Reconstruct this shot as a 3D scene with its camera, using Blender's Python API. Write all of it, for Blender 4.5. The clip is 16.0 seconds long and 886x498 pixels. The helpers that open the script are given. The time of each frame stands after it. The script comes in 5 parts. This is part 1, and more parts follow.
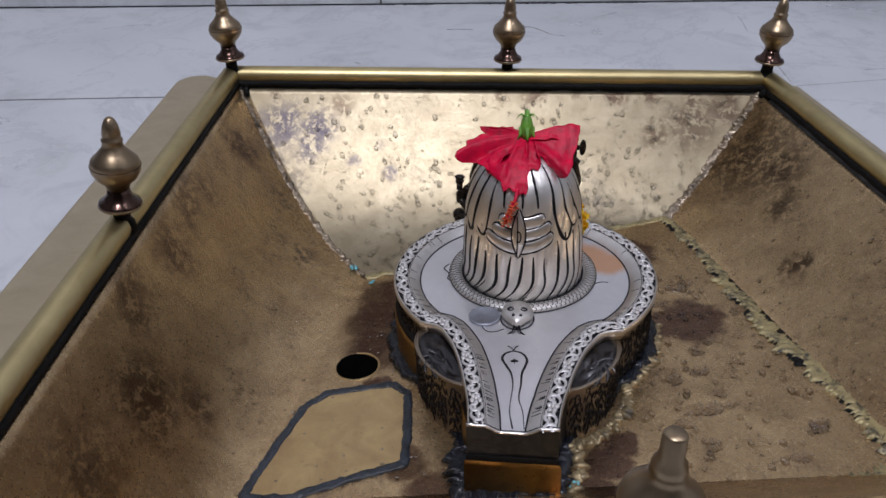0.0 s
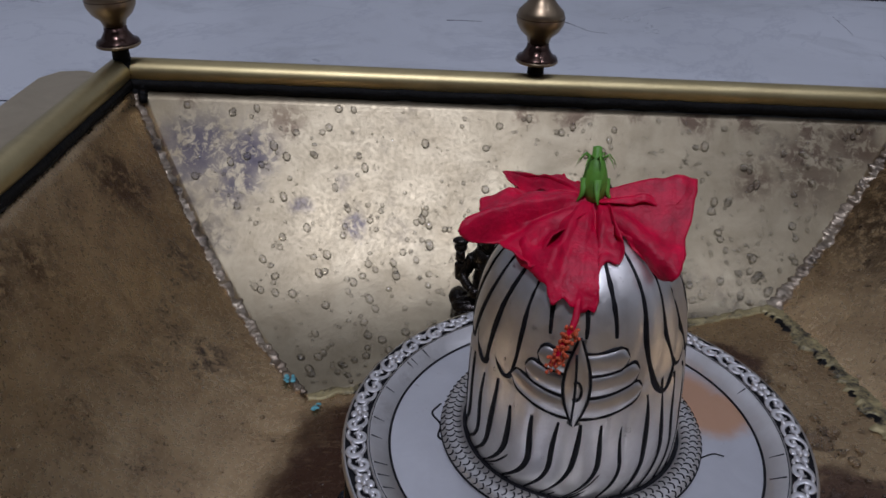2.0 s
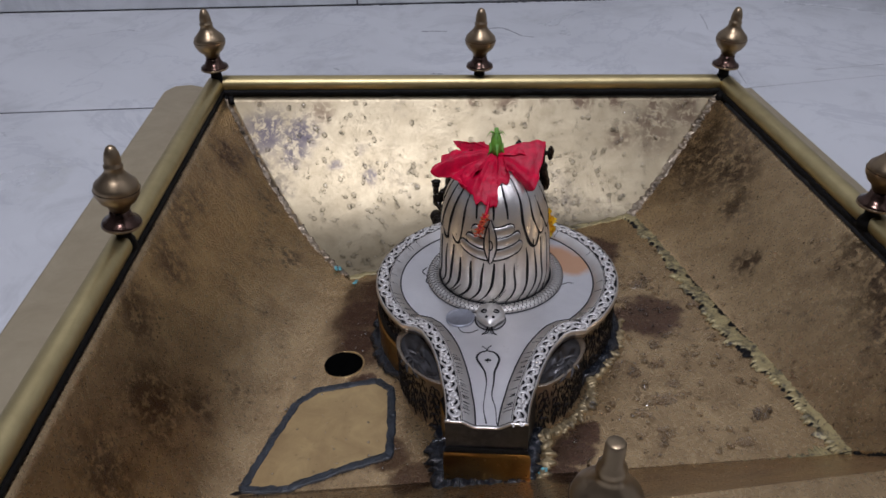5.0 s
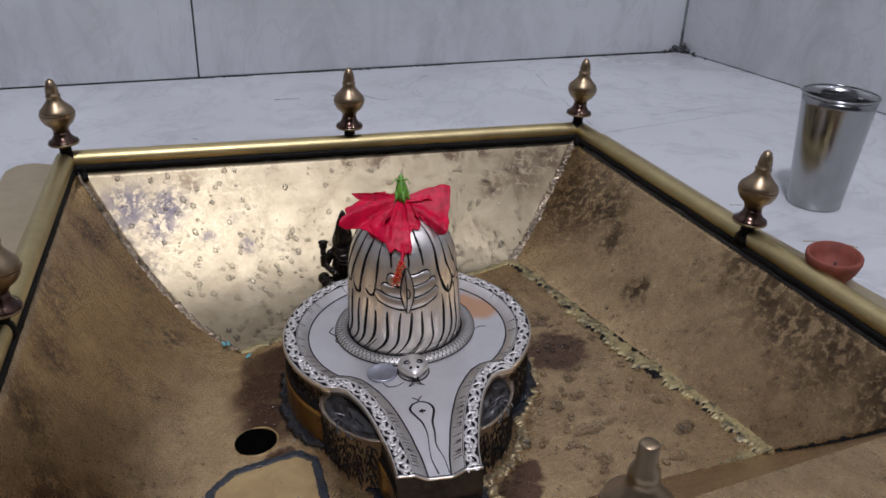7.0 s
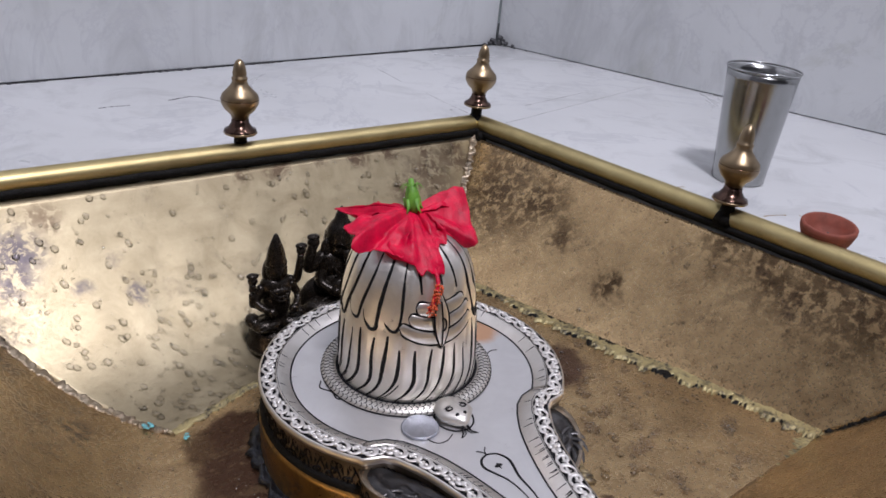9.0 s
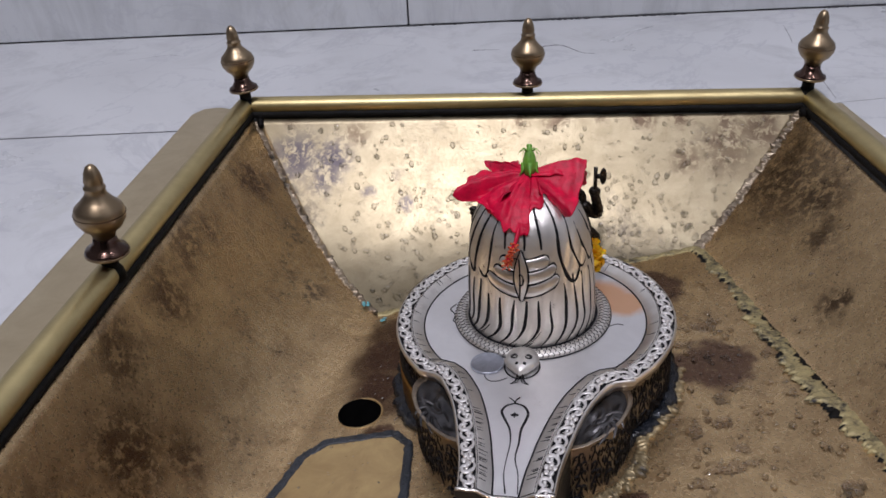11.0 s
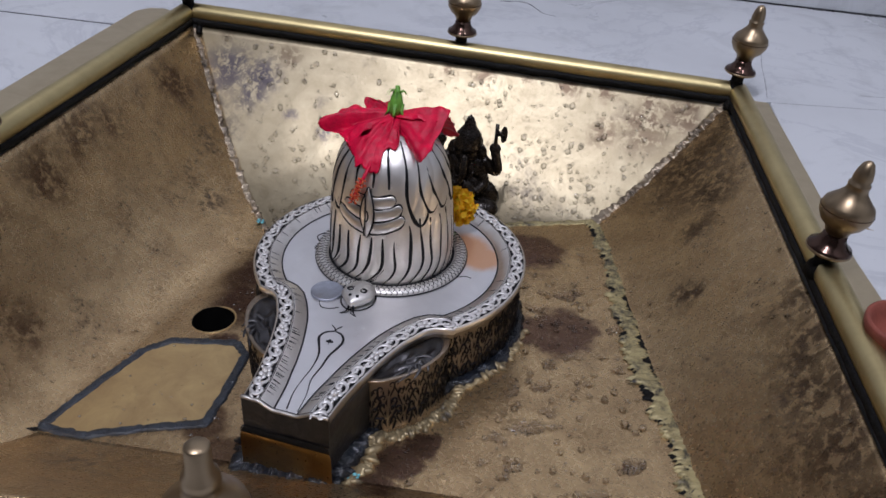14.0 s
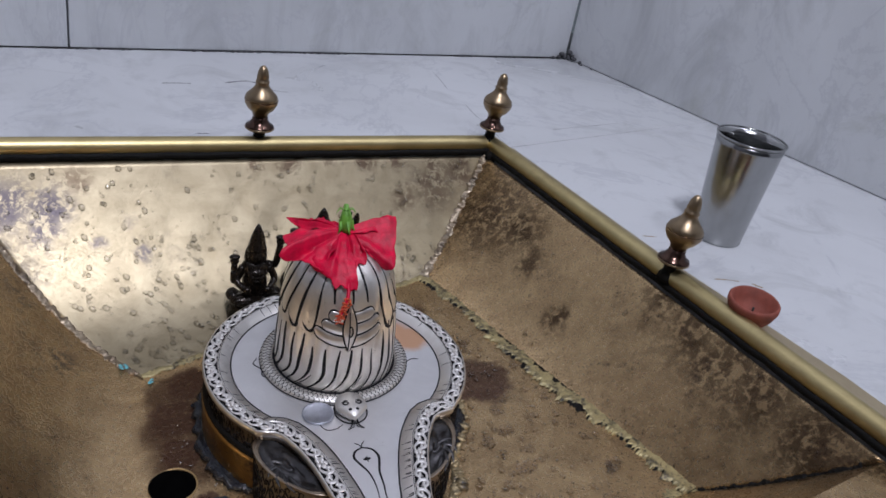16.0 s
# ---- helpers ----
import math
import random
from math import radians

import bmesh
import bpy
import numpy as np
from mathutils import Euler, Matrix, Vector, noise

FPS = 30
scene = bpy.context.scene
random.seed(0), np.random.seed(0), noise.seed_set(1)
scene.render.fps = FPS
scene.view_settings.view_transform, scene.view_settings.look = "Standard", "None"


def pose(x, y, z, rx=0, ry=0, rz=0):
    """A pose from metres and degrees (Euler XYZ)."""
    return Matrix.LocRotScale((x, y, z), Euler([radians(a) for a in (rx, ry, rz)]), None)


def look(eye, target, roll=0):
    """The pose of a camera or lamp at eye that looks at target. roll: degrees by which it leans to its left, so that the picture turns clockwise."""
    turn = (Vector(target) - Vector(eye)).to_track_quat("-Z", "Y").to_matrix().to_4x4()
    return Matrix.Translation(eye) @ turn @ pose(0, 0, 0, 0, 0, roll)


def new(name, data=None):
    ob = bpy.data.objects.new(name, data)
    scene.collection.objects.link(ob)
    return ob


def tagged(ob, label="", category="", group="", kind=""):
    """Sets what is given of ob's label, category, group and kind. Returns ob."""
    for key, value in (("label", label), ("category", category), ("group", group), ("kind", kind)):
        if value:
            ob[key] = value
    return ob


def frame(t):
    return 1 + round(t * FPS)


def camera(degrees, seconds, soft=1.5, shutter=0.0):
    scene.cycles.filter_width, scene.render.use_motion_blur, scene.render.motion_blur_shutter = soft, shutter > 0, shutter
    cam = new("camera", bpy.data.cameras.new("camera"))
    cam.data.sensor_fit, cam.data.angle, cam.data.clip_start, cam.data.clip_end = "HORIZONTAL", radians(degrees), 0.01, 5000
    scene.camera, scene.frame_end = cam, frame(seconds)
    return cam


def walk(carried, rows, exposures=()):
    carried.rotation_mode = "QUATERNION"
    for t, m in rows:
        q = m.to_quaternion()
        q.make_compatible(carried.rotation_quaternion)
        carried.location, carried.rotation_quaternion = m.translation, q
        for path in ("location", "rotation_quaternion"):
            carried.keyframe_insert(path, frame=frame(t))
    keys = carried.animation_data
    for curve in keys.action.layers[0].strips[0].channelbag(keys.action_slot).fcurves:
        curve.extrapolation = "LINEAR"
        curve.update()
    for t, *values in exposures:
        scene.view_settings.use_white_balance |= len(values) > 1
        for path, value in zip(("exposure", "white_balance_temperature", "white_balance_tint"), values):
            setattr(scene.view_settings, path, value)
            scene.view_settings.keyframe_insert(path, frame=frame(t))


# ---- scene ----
cam = camera(57.1, 16.0, soft=1.6)
METRES, EYE, TILT, LEAN, TURN = 2.1, 0.284, -30.6, -0.6, 0.0
EXPOSURES = [(0.0, 0.06, 6350, 10), (0.7, -0.03, 6250, 10), (1.5, -0.40, 6050, 11), (2.5, -0.72, 5800, 11), (4.0, -0.32, 6200, 10), (7.0, 0.05, 6450, 10), (9.0, 0.54, 6650, 10), (9.7, 0.32, 6650, 10), (12.0, 0.18, 6600, 11), (13.2, 0.2, 6700, 11), (14.0, 0.12, 6250, 10), (16.0, 0.16, 6250, 9)]
ROWS = [
    (0.0, 0.0, 0.0, 0.0, 0.0, 0.0, 0.0),
    (0.5, -0.0017, 0.0344, 0.006, 0.43, -0.12, 0.02),
    (1.0, -0.0067, 0.0838, 0.0073, 0.13, -0.61, -0.39),
    (1.5, -0.0089, 0.1199, 0.0145, -0.1, -0.32, -1.07),
    (2.0, -0.0003, 0.133, 0.0264, -0.69, 0.81, -1.64),
    (2.5, 0.0057, 0.1105, 0.0385, -1.23, 0.91, -1.69),
    (3.0, 0.0055, 0.0743, 0.04, -1.11, -1.67, -0.99),
    (3.5, 0.0058, 0.0347, 0.0425, -0.93, -3.95, -0.12),
    (4.0, 0.0035, -0.0035, 0.041, -1.01, -4.73, 0.51),
    (6.5, -0.0041, -0.0195, -0.0114, -5.39, 3.5, 2.82),
    (7.0, -0.0363, -0.0117, 0.004, -14.62, 2.87, 6.8),
    (7.5, -0.0693, 0.0143, 0.0121, -23.47, 1.58, 9.45),
    (8.0, -0.0895, 0.0463, 0.0214, -30.31, 0.86, 11.61),
    (8.5, -0.1038, 0.0726, 0.0263, -35.18, 0.27, 13.48),
    (9.0, -0.1071, 0.0804, 0.0258, -35.33, -0.11, 13.86),
    (9.5, -0.0948, 0.0444, 0.025, -24.47, 0.7, 11.4),
    (12.0, 0.09, 0.0142, 0.0103, 12.82, -1.38, -6.06),
    (12.5, 0.1019, 0.0355, 0.0069, 15.34, -2.4, -9.4),
    (13.0, 0.1057, 0.0465, 0.0067, 16.6, -3.12, -11.96),
    (13.5, 0.0994, 0.0371, 0.0085, 14.12, -3.31, -11.99),
    (14.0, 0.0819, 0.0149, 0.0117, 6.92, -3.12, -9.02),
    (14.5, 0.045, -0.0056, 0.0187, -2.35, -3.46, -5.83),
    (15.0, 0.0025, -0.0146, 0.0274, -10.92, -2.97, -2.99),
    (15.5, -0.0388, -0.008, 0.035, -19.39, -1.56, 0.68),
    (16.0, -0.069, 0.0135, 0.034, -26.75, -0.85, 4.36),
]
walk(cam, [(t, pose(0, 0, EYE, TILT, LEAN, TURN) @ pose(METRES * x, METRES * y, METRES * z, 90 + pitch, roll, yaw)) for t, x, y, z, yaw, pitch, roll in ROWS], EXPOSURES)

# ---- light ----
world = bpy.data.worlds.new("room_air")
scene.world = world
world.use_nodes = True
world.node_tree.nodes["Background"].inputs[0].default_value = (0.75, 0.85, 1.0, 1)
world.node_tree.nodes["Background"].inputs[1].default_value = 0.1


def area_lamp(name, eye, target, sx, sy, watts, colour):
    data = bpy.data.lights.new(name, "AREA")
    data.shape, data.size, data.size_y, data.energy, data.color = "RECTANGLE", sx, sy, watts, colour
    ob = new(name, data)
    ob.matrix_world = look(eye, target)
    return ob


area_lamp("ceiling_lamp", (-0.20, -0.45, 2.3), (0.05, 0.6, 0.0), 0.30, 0.40, 39, (0.875, 0.872, 1.0))
area_lamp("side_lamp", (1.0, 0.15, 2.25), (0.1, 0.6, 0.0), 0.22, 0.22, 30, (0.855, 0.855, 1.0))

# ---- materials ----


def material(name):
    m = bpy.data.materials.new(name)
    m.use_nodes = True
    nt = m.node_tree
    return m, nt, nt.nodes["Principled BSDF"]


def node(nt, kind, **values):
    n = nt.nodes.new(kind)
    for key, value in values.items():
        if key in n.inputs:
            n.inputs[key].default_value = value
    return n


def noise_tex(nt, scale, detail=6.0, rough=0.55, distort=0.0, stretch=None, space="Object"):
    n = node(nt, "ShaderNodeTexNoise", Scale=scale, Detail=detail, Roughness=rough, Distortion=distort)
    co = nt.nodes.new("ShaderNodeTexCoord")
    out = co.outputs[space]
    if stretch:
        mp = nt.nodes.new("ShaderNodeMapping")
        mp.inputs["Scale"].default_value = stretch
        nt.links.new(out, mp.inputs["Vector"])
        out = mp.outputs["Vector"]
    nt.links.new(out, n.inputs["Vector"])
    return n.outputs["Fac"]


def ramp(nt, fac, stops):
    r = nt.nodes.new("ShaderNodeValToRGB")
    els = r.color_ramp.elements
    while len(els) < len(stops):
        els.new(0.5)
    for e, (p, c) in zip(els, stops):
        e.position = p
        e.color = (*c, 1) if isinstance(c, tuple) else (c, c, c, 1)
    nt.links.new(fac, r.inputs["Fac"])
    return r.outputs["Color"]


def mix(nt, fac, a, b):
    m = nt.nodes.new("ShaderNodeMix")
    m.data_type = "RGBA"
    for sock, val in ((m.inputs["Factor"], fac), (m.inputs[6], a), (m.inputs[7], b)):
        if isinstance(val, (tuple, float, int)):
            sock.default_value = (*val, 1) if isinstance(val, tuple) else val
        else:
            nt.links.new(val, sock)
    return m.outputs[2]


def bump(nt, bsdf, height, strength=0.3, distance=0.001):
    b = node(nt, "ShaderNodeBump", Strength=strength, Distance=distance)
    nt.links.new(height, b.inputs["Height"])
    nt.links.new(b.outputs["Normal"], bsdf.inputs["Normal"])
    return b


def blots(nt, spots, ragged=0.03, soft=0.72):
    """A mask of ragged round patches; spots are (x, y, z, radius)."""
    co = nt.nodes.new("ShaderNodeTexCoord")
    n = node(nt, "ShaderNodeTexNoise", Scale=55.0, Detail=6.0, Roughness=0.65)
    nt.links.new(co.outputs["Object"], n.inputs["Vector"])
    n2 = node(nt, "ShaderNodeTexNoise", Scale=17.0, Detail=3.0)
    nt.links.new(co.outputs["Object"], n2.inputs["Vector"])
    total = None
    for x, y, z, r in spots:
        d = nt.nodes.new("ShaderNodeVectorMath")
        d.operation = "DISTANCE"
        nt.links.new(co.outputs["Object"], d.inputs[0])
        d.inputs[1].default_value = (x, y, z)
        wob = node(nt, "ShaderNodeMath")
        wob.operation = "MULTIPLY_ADD"
        nt.links.new(n.outputs["Fac"], wob.inputs[0])
        wob.inputs[1].default_value = ragged
        nt.links.new(d.outputs["Value"], wob.inputs[2])
        wob2 = node(nt, "ShaderNodeMath")
        wob2.operation = "MULTIPLY_ADD"
        nt.links.new(n2.outputs["Fac"], wob2.inputs[0])
        wob2.inputs[1].default_value = ragged
        nt.links.new(wob.outputs[0], wob2.inputs[2])
        mr = nt.nodes.new("ShaderNodeMapRange")
        mr.interpolation_type = "SMOOTHSTEP"
        mr.inputs["From Min"].default_value = r + ragged
        mr.inputs["From Max"].default_value = r * soft + ragged
        nt.links.new(wob2.outputs[0], mr.inputs["Value"])
        if total is None:
            total = mr.outputs["Result"]
        else:
            mx = nt.nodes.new("ShaderNodeMath")
            mx.operation = "MAXIMUM"
            nt.links.new(total, mx.inputs[0])
            nt.links.new(mr.outputs["Result"], mx.inputs[1])
            total = mx.outputs[0]
    return total


def scaled(nt, fac, k):
    m = nt.nodes.new("ShaderNodeMath")
    m.operation = "MULTIPLY"
    nt.links.new(fac, m.inputs[0])
    m.inputs[1].default_value = k
    return m.outputs[0]


def times(nt, p, q):
    m = nt.nodes.new("ShaderNodeMath")
    m.operation = "MULTIPLY"
    nt.links.new(p, m.inputs[0])
    nt.links.new(q, m.inputs[1])
    return m.outputs[0]


def brass(name, clean, dull, stain, cover, rough, seed, metal=1.0, grain=(1, 1, 1), dents=0.5, marks=(), relief=0.35, pitted=0.75, specks=0.0, streaks=0.0):
    """Aged metal: clean sheet, a dull film over part of it, dark stains, and marks: (spots, colour, strength, ragged)."""
    m, nt, b = material(name)
    big = noise_tex(nt, 9 + seed, 8, 0.62, 0.4)
    mid = noise_tex(nt, 34 + seed, 8, 0.65, 0.6)
    small = noise_tex(nt, 120 + seed, 8, 0.7, 0.5)
    fine = noise_tex(nt, 420, 4, 0.6, 0, grain)
    film = ramp(nt, mid, [(0.3, 0.0), (0.7, 1.0)])
    dark = ramp(nt, big, [(cover, 0.0), (cover + 0.16, 1.0)])
    speck = ramp(nt, small, [(0.40, 0.0), (0.58, 1.0)])
    mul = nt.nodes.new("ShaderNodeMath")
    mul.operation = "MULTIPLY"
    nt.links.new(dark, mul.inputs[0])
    nt.links.new(speck, mul.inputs[1])
    pits = ramp(nt, small, [(0.66, 0.0), (0.74, pitted)])
    base = mix(nt, film, clean, dull)
    base = mix(nt, mul.outputs[0], base, stain)
    base = mix(nt, pits, base, stain)
    mottle = ramp(nt, small, [(0.42, 0.05), (0.51, 1.0)])
    for spots, colour, strength, ragged, soft in marks:
        fac = scaled(nt, blots(nt, spots, ragged, soft), strength)
        if soft < 0.5:
            fac = times(nt, fac, mottle)
        base = mix(nt, fac, base, colour)
    if streaks:
        haze = noise_tex(nt, 16, 6, 0.6, 0.5, (0.35, 1, 3.0))
        base = mix(nt, scaled(nt, ramp(nt, haze, [(0.45, 0.0), (0.68, 1.0)]), streaks), base, dull)
    if specks:
        grit = noise_tex(nt, 330, 3, 0.5, 0.3)
        base = mix(nt, scaled(nt, times(nt, ramp(nt, grit, [(0.60, 0.0), (0.66, 1.0)]), ramp(nt, mid, [(0.42, 0.0), (0.60, 1.0)])), specks), base, stain)
        scuff = noise_tex(nt, 70, 5, 0.7, 1.5, (1, 3.5, 1))
        base = mix(nt, scaled(nt, ramp(nt, scuff, [(0.56, 0.0), (0.66, 1.0)]), 0.5 * specks), base, clean)
    height = nt.nodes.new("ShaderNodeMath")
    height.operation = "MULTIPLY_ADD"
    nt.links.new(mid, height.inputs[0])
    height.inputs[1].default_value = dents * 4
    nt.links.new(fine, height.inputs[2])
    out = height.outputs[0]
    nt.links.new(base, b.inputs["Base Color"])
    nt.links.new(ramp(nt, mul.outputs[0], [(0.0, metal), (1.0, metal * 0.45)]), b.inputs["Metallic"])
    nt.links.new(ramp(nt, fine, [(0.25, rough - 0.06 * min(1, relief * 4)), (0.75, rough + 0.1 * min(1, relief * 4))]), b.inputs["Roughness"])
    bump(nt, b, out, relief, 0.0004)
    return m


def plain(name, colour, rough, metal=0.0, scale=80, vary=0.25, relief=0.25, depth=0.0005, coat=0.0):
    m, nt, b = material(name)
    n = noise_tex(nt, scale, 6, 0.6, 0.2)
    n2 = noise_tex(nt, scale * 6, 4, 0.6)
    lo = tuple(c * (1 - vary) for c in colour)
    hi = tuple(min(1, c * (1 + vary)) for c in colour)
    nt.links.new(ramp(nt, n, [(0.3, lo), (0.7, hi)]), b.inputs["Base Color"])
    nt.links.new(ramp(nt, n2, [(0.25, max(0.02, rough - 0.08)), (0.75, min(1, rough + 0.08))]), b.inputs["Roughness"])
    b.inputs["Metallic"].default_value = metal
    b.inputs["Coat Weight"].default_value = coat
    bump(nt, b, n2, relief, depth)
    return m


def marble(name, tone, rough, vein_tone, seed):
    m, nt, b = material(name)
    cloud = noise_tex(nt, 3.1 + seed, 8, 0.6, 0.8)
    vein = noise_tex(nt, 1.9 + seed, 10, 0.66, 2.2)
    band = ramp(nt, vein, [(0.485, 0.0), (0.498, 0.4), (0.502, 0.4), (0.515, 0.0)])
    dust = noise_tex(nt, 140, 5, 0.6)
    base = ramp(nt, cloud, [(0.25, tuple(c * 0.84 for c in tone)), (0.55, tone), (0.8, tuple(min(0.9, c * 1.08) for c in tone))])
    streak = noise_tex(nt, 11 + seed, 7, 0.7, 1.0, (1, 1, 0.35))
    base = mix(nt, ramp(nt, streak, [(0.50, 0.0), (0.70, 0.65)]), base, tuple(c * 0.66 for c in tone))
    grime = noise_tex(nt, 5.3 + seed, 9, 0.72, 0.6)
    base = mix(nt, ramp(nt, grime, [(0.60, 0.0), (0.72, 0.5)]), base, (tone[0] * 0.62, tone[1] * 0.62, tone[2] * 0.54))
    speck = ramp(nt, dust, [(0.64, 0.0), (0.76, 0.3)])
    col = mix(nt, band, base, vein_tone)
    nt.links.new(mix(nt, speck, col, tuple(c * 0.72 for c in tone)), b.inputs["Base Color"])
    nt.links.new(ramp(nt, cloud, [(0.3, rough - 0.06), (0.7, rough + 0.1)]), b.inputs["Roughness"])
    bump(nt, b, dust, 0.06, 0.0005)
    return m


MARBLE = marble("white_marble", (0.575, 0.585, 0.595), 0.30, (0.38, 0.39, 0.42), 0.0)
MARBLE_WALL = marble("wall_marble", (0.555, 0.57, 0.585), 0.36, (0.42, 0.43, 0.46), 0.7)
JOINT = plain("grey_joint", (0.33, 0.33, 0.34), 0.8)
GROUT = plain("dark_grout", (0.07, 0.07, 0.075), 0.8)
# greys of the unseen walls and ceiling, set for reflections and fill light
UNSEEN_WALL = plain("unseen_wall_grey", (0.14, 0.14, 0.15), 0.8, scale=12, vary=0.05)
CEILING = plain("unseen_ceiling_grey", (0.30, 0.30, 0.31), 0.8, scale=12, vary=0.05)
BLUE_MARKS = ([(-0.165, 0.775, -0.025, 0.046), (-0.125, 0.775, -0.03, 0.032), (-0.13, 0.76, -0.045, 0.028), (-0.09, 0.755, -0.06, 0.013), (-0.05, 0.75, -0.07, 0.010), (-0.06, 0.765, -0.04, 0.014)], (0.085, 0.074, 0.086), 0.95, 0.03, 0.1)
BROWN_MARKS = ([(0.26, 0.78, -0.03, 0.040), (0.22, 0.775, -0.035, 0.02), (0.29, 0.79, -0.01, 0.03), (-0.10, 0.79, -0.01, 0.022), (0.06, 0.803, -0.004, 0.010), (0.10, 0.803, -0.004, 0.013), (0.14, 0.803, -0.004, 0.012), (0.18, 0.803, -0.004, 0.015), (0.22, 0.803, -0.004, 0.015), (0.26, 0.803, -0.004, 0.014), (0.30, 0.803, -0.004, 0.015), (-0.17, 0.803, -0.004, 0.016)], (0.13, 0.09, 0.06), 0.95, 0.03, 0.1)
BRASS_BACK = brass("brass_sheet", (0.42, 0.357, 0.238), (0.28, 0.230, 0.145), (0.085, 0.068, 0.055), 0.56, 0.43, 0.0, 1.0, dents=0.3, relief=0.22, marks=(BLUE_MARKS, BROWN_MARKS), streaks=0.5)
SIDE_MARKS = ([(0.300, 0.735, -0.040, 0.085), (0.312, 0.690, -0.030, 0.060), (0.305, 0.640, -0.045, 0.030), (0.290, 0.570, -0.065, 0.016), (0.352, 0.50, -0.012, 0.034), (0.355, 0.46, -0.016, 0.050), (0.357, 0.42, -0.020, 0.056), (0.358, 0.38, -0.022, 0.062), (0.358, 0.33, -0.025, 0.066), (0.358, 0.28, -0.025, 0.055)], (0.050, 0.027, 0.014), 0.90, 0.045, 0.05)
LEFT_MARKS = ([(-0.19, 0.40, -0.065, 0.050), (-0.20, 0.33, -0.06, 0.055), (-0.17, 0.43, -0.10, 0.03), (-0.2, 0.62, -0.03, 0.035), (-0.19, 0.72, -0.03, 0.035), (-0.2, 0.52, -0.03, 0.04), (-0.21, 0.45, -0.03, 0.045), (-0.21, 0.58, -0.02, 0.04)], (0.085, 0.044, 0.024), 0.9, 0.045, 0.05)
FLOOR_MARKS = ([(-0.045, 0.580, -0.123, 0.026), (-0.050, 0.535, -0.123, 0.018), (-0.035, 0.612, -0.122, 0.026), (-0.042, 0.480, -0.123, 0.012), (0.204, 0.539, -0.10, 0.034), (0.186, 0.538, -0.103, 0.026), (0.170, 0.652, -0.105, 0.032), (0.112, 0.388, -0.109, 0.020), (0.105, 0.365, -0.11, 0.018), (0.125, 0.405, -0.108, 0.014)], (0.075, 0.032, 0.028), 0.82, 0.030, 0.66)
# spots left of the shrine paint its shadow as well as rust
RUST_SHADOW_MARKS = ([(-0.045, 0.565, -0.123, 0.044), (-0.045, 0.530, -0.122, 0.040), (-0.03, 0.60, -0.122, 0.045), (-0.05, 0.61, -0.12, 0.03), (-0.02, 0.40, -0.121, 0.020), (-0.004, 0.372, -0.119, 0.022), (-0.05, 0.48, -0.123, 0.012)], (0.070, 0.032, 0.017), 0.85, 0.02, 0.52)
BRASS_FLOOR = brass("tarnished_brass_sheet", (0.58, 0.415, 0.222), (0.37, 0.250, 0.130), (0.040, 0.022, 0.012), 0.54, 0.27, 1.3, 0.90, dents=1.2, relief=0.5, marks=(FLOOR_MARKS, RUST_SHADOW_MARKS, SIDE_MARKS, LEFT_MARKS), specks=0.35)
BRASS_PATCH = brass("yellow_brass_patch", (0.50, 0.36, 0.165), (0.33, 0.22, 0.10), (0.06, 0.032, 0.02), 0.56, 0.36, 5.0, 0.5, dents=0.5)
BRASS_SIDE = BRASS_FLOOR
BRASS_BAR = brass("polished_brass", (0.61, 0.505, 0.255), (0.48, 0.385, 0.19), (0.20, 0.14, 0.07), 0.66, 0.43, 0.6, dents=0.0, relief=0.03, pitted=0.15)
BRASS_FLANGE = brass("brushed_brass", (0.66, 0.56, 0.38), (0.56, 0.46, 0.30), (0.25, 0.18, 0.10), 0.74, 0.46, 0.9, dents=0.0, relief=0.05, pitted=0.15)
BRASS_FINIAL = brass("antique_brass", (0.335, 0.255, 0.16), (0.27, 0.20, 0.125), (0.10, 0.065, 0.04), 0.66, 0.37, 0.2, dents=0.0, relief=0.03, pitted=0.1)
DARK_BRONZE = plain("dark_bronze", (0.085, 0.05, 0.038), 0.2, 0.9, scale=90, vary=0.3, relief=0.05)
# near-black without gloss: the pipe's inner shade is put into its colour
DRAIN = plain("drain_shade_black", (0.003, 0.003, 0.003), 0.9)
DRAIN.node_tree.nodes["Principled BSDF"].inputs["Specular IOR Level"].default_value = 0.0
DUST = plain("brown_dust", (0.30, 0.22, 0.11), 0.9, scale=300, vary=0.4)
BRASS_FOOT = brass("golden_brass", (0.50, 0.31, 0.10), (0.26, 0.15, 0.055), (0.02, 0.014, 0.012), 0.44, 0.3, 1.7)
TAR = plain("black_sealant", (0.005, 0.0045, 0.004), 0.6, scale=60, relief=0.6, depth=0.002)
SEAL = plain("slate_sealant", (0.022, 0.027, 0.034), 0.32, scale=90, vary=0.5, relief=0.5, depth=0.0015)
SEAL_DARK = plain("blue_black_sealant", (0.006, 0.0075, 0.011), 0.2, scale=90, vary=0.6, relief=0.5, depth=0.0015)
CRUST = brass("brass_solder", (0.46, 0.385, 0.19), (0.30, 0.245, 0.115), (0.016, 0.014, 0.014), 0.42, 0.45, 50.0, 0.4, dents=2.0, pitted=1.0, specks=1.0)
SOLDER = brass("silvery_solder", (0.50, 0.42, 0.31), (0.24, 0.18, 0.12), (0.02, 0.014, 0.009), 0.43, 0.36, 14.0, 0.8, dents=2.0)
GOLD_SOLDER = brass("golden_solder", (0.40, 0.32, 0.18), (0.25, 0.19, 0.10), (0.02, 0.015, 0.012), 0.46, 0.42, 40.0, 0.6, dents=1.0)
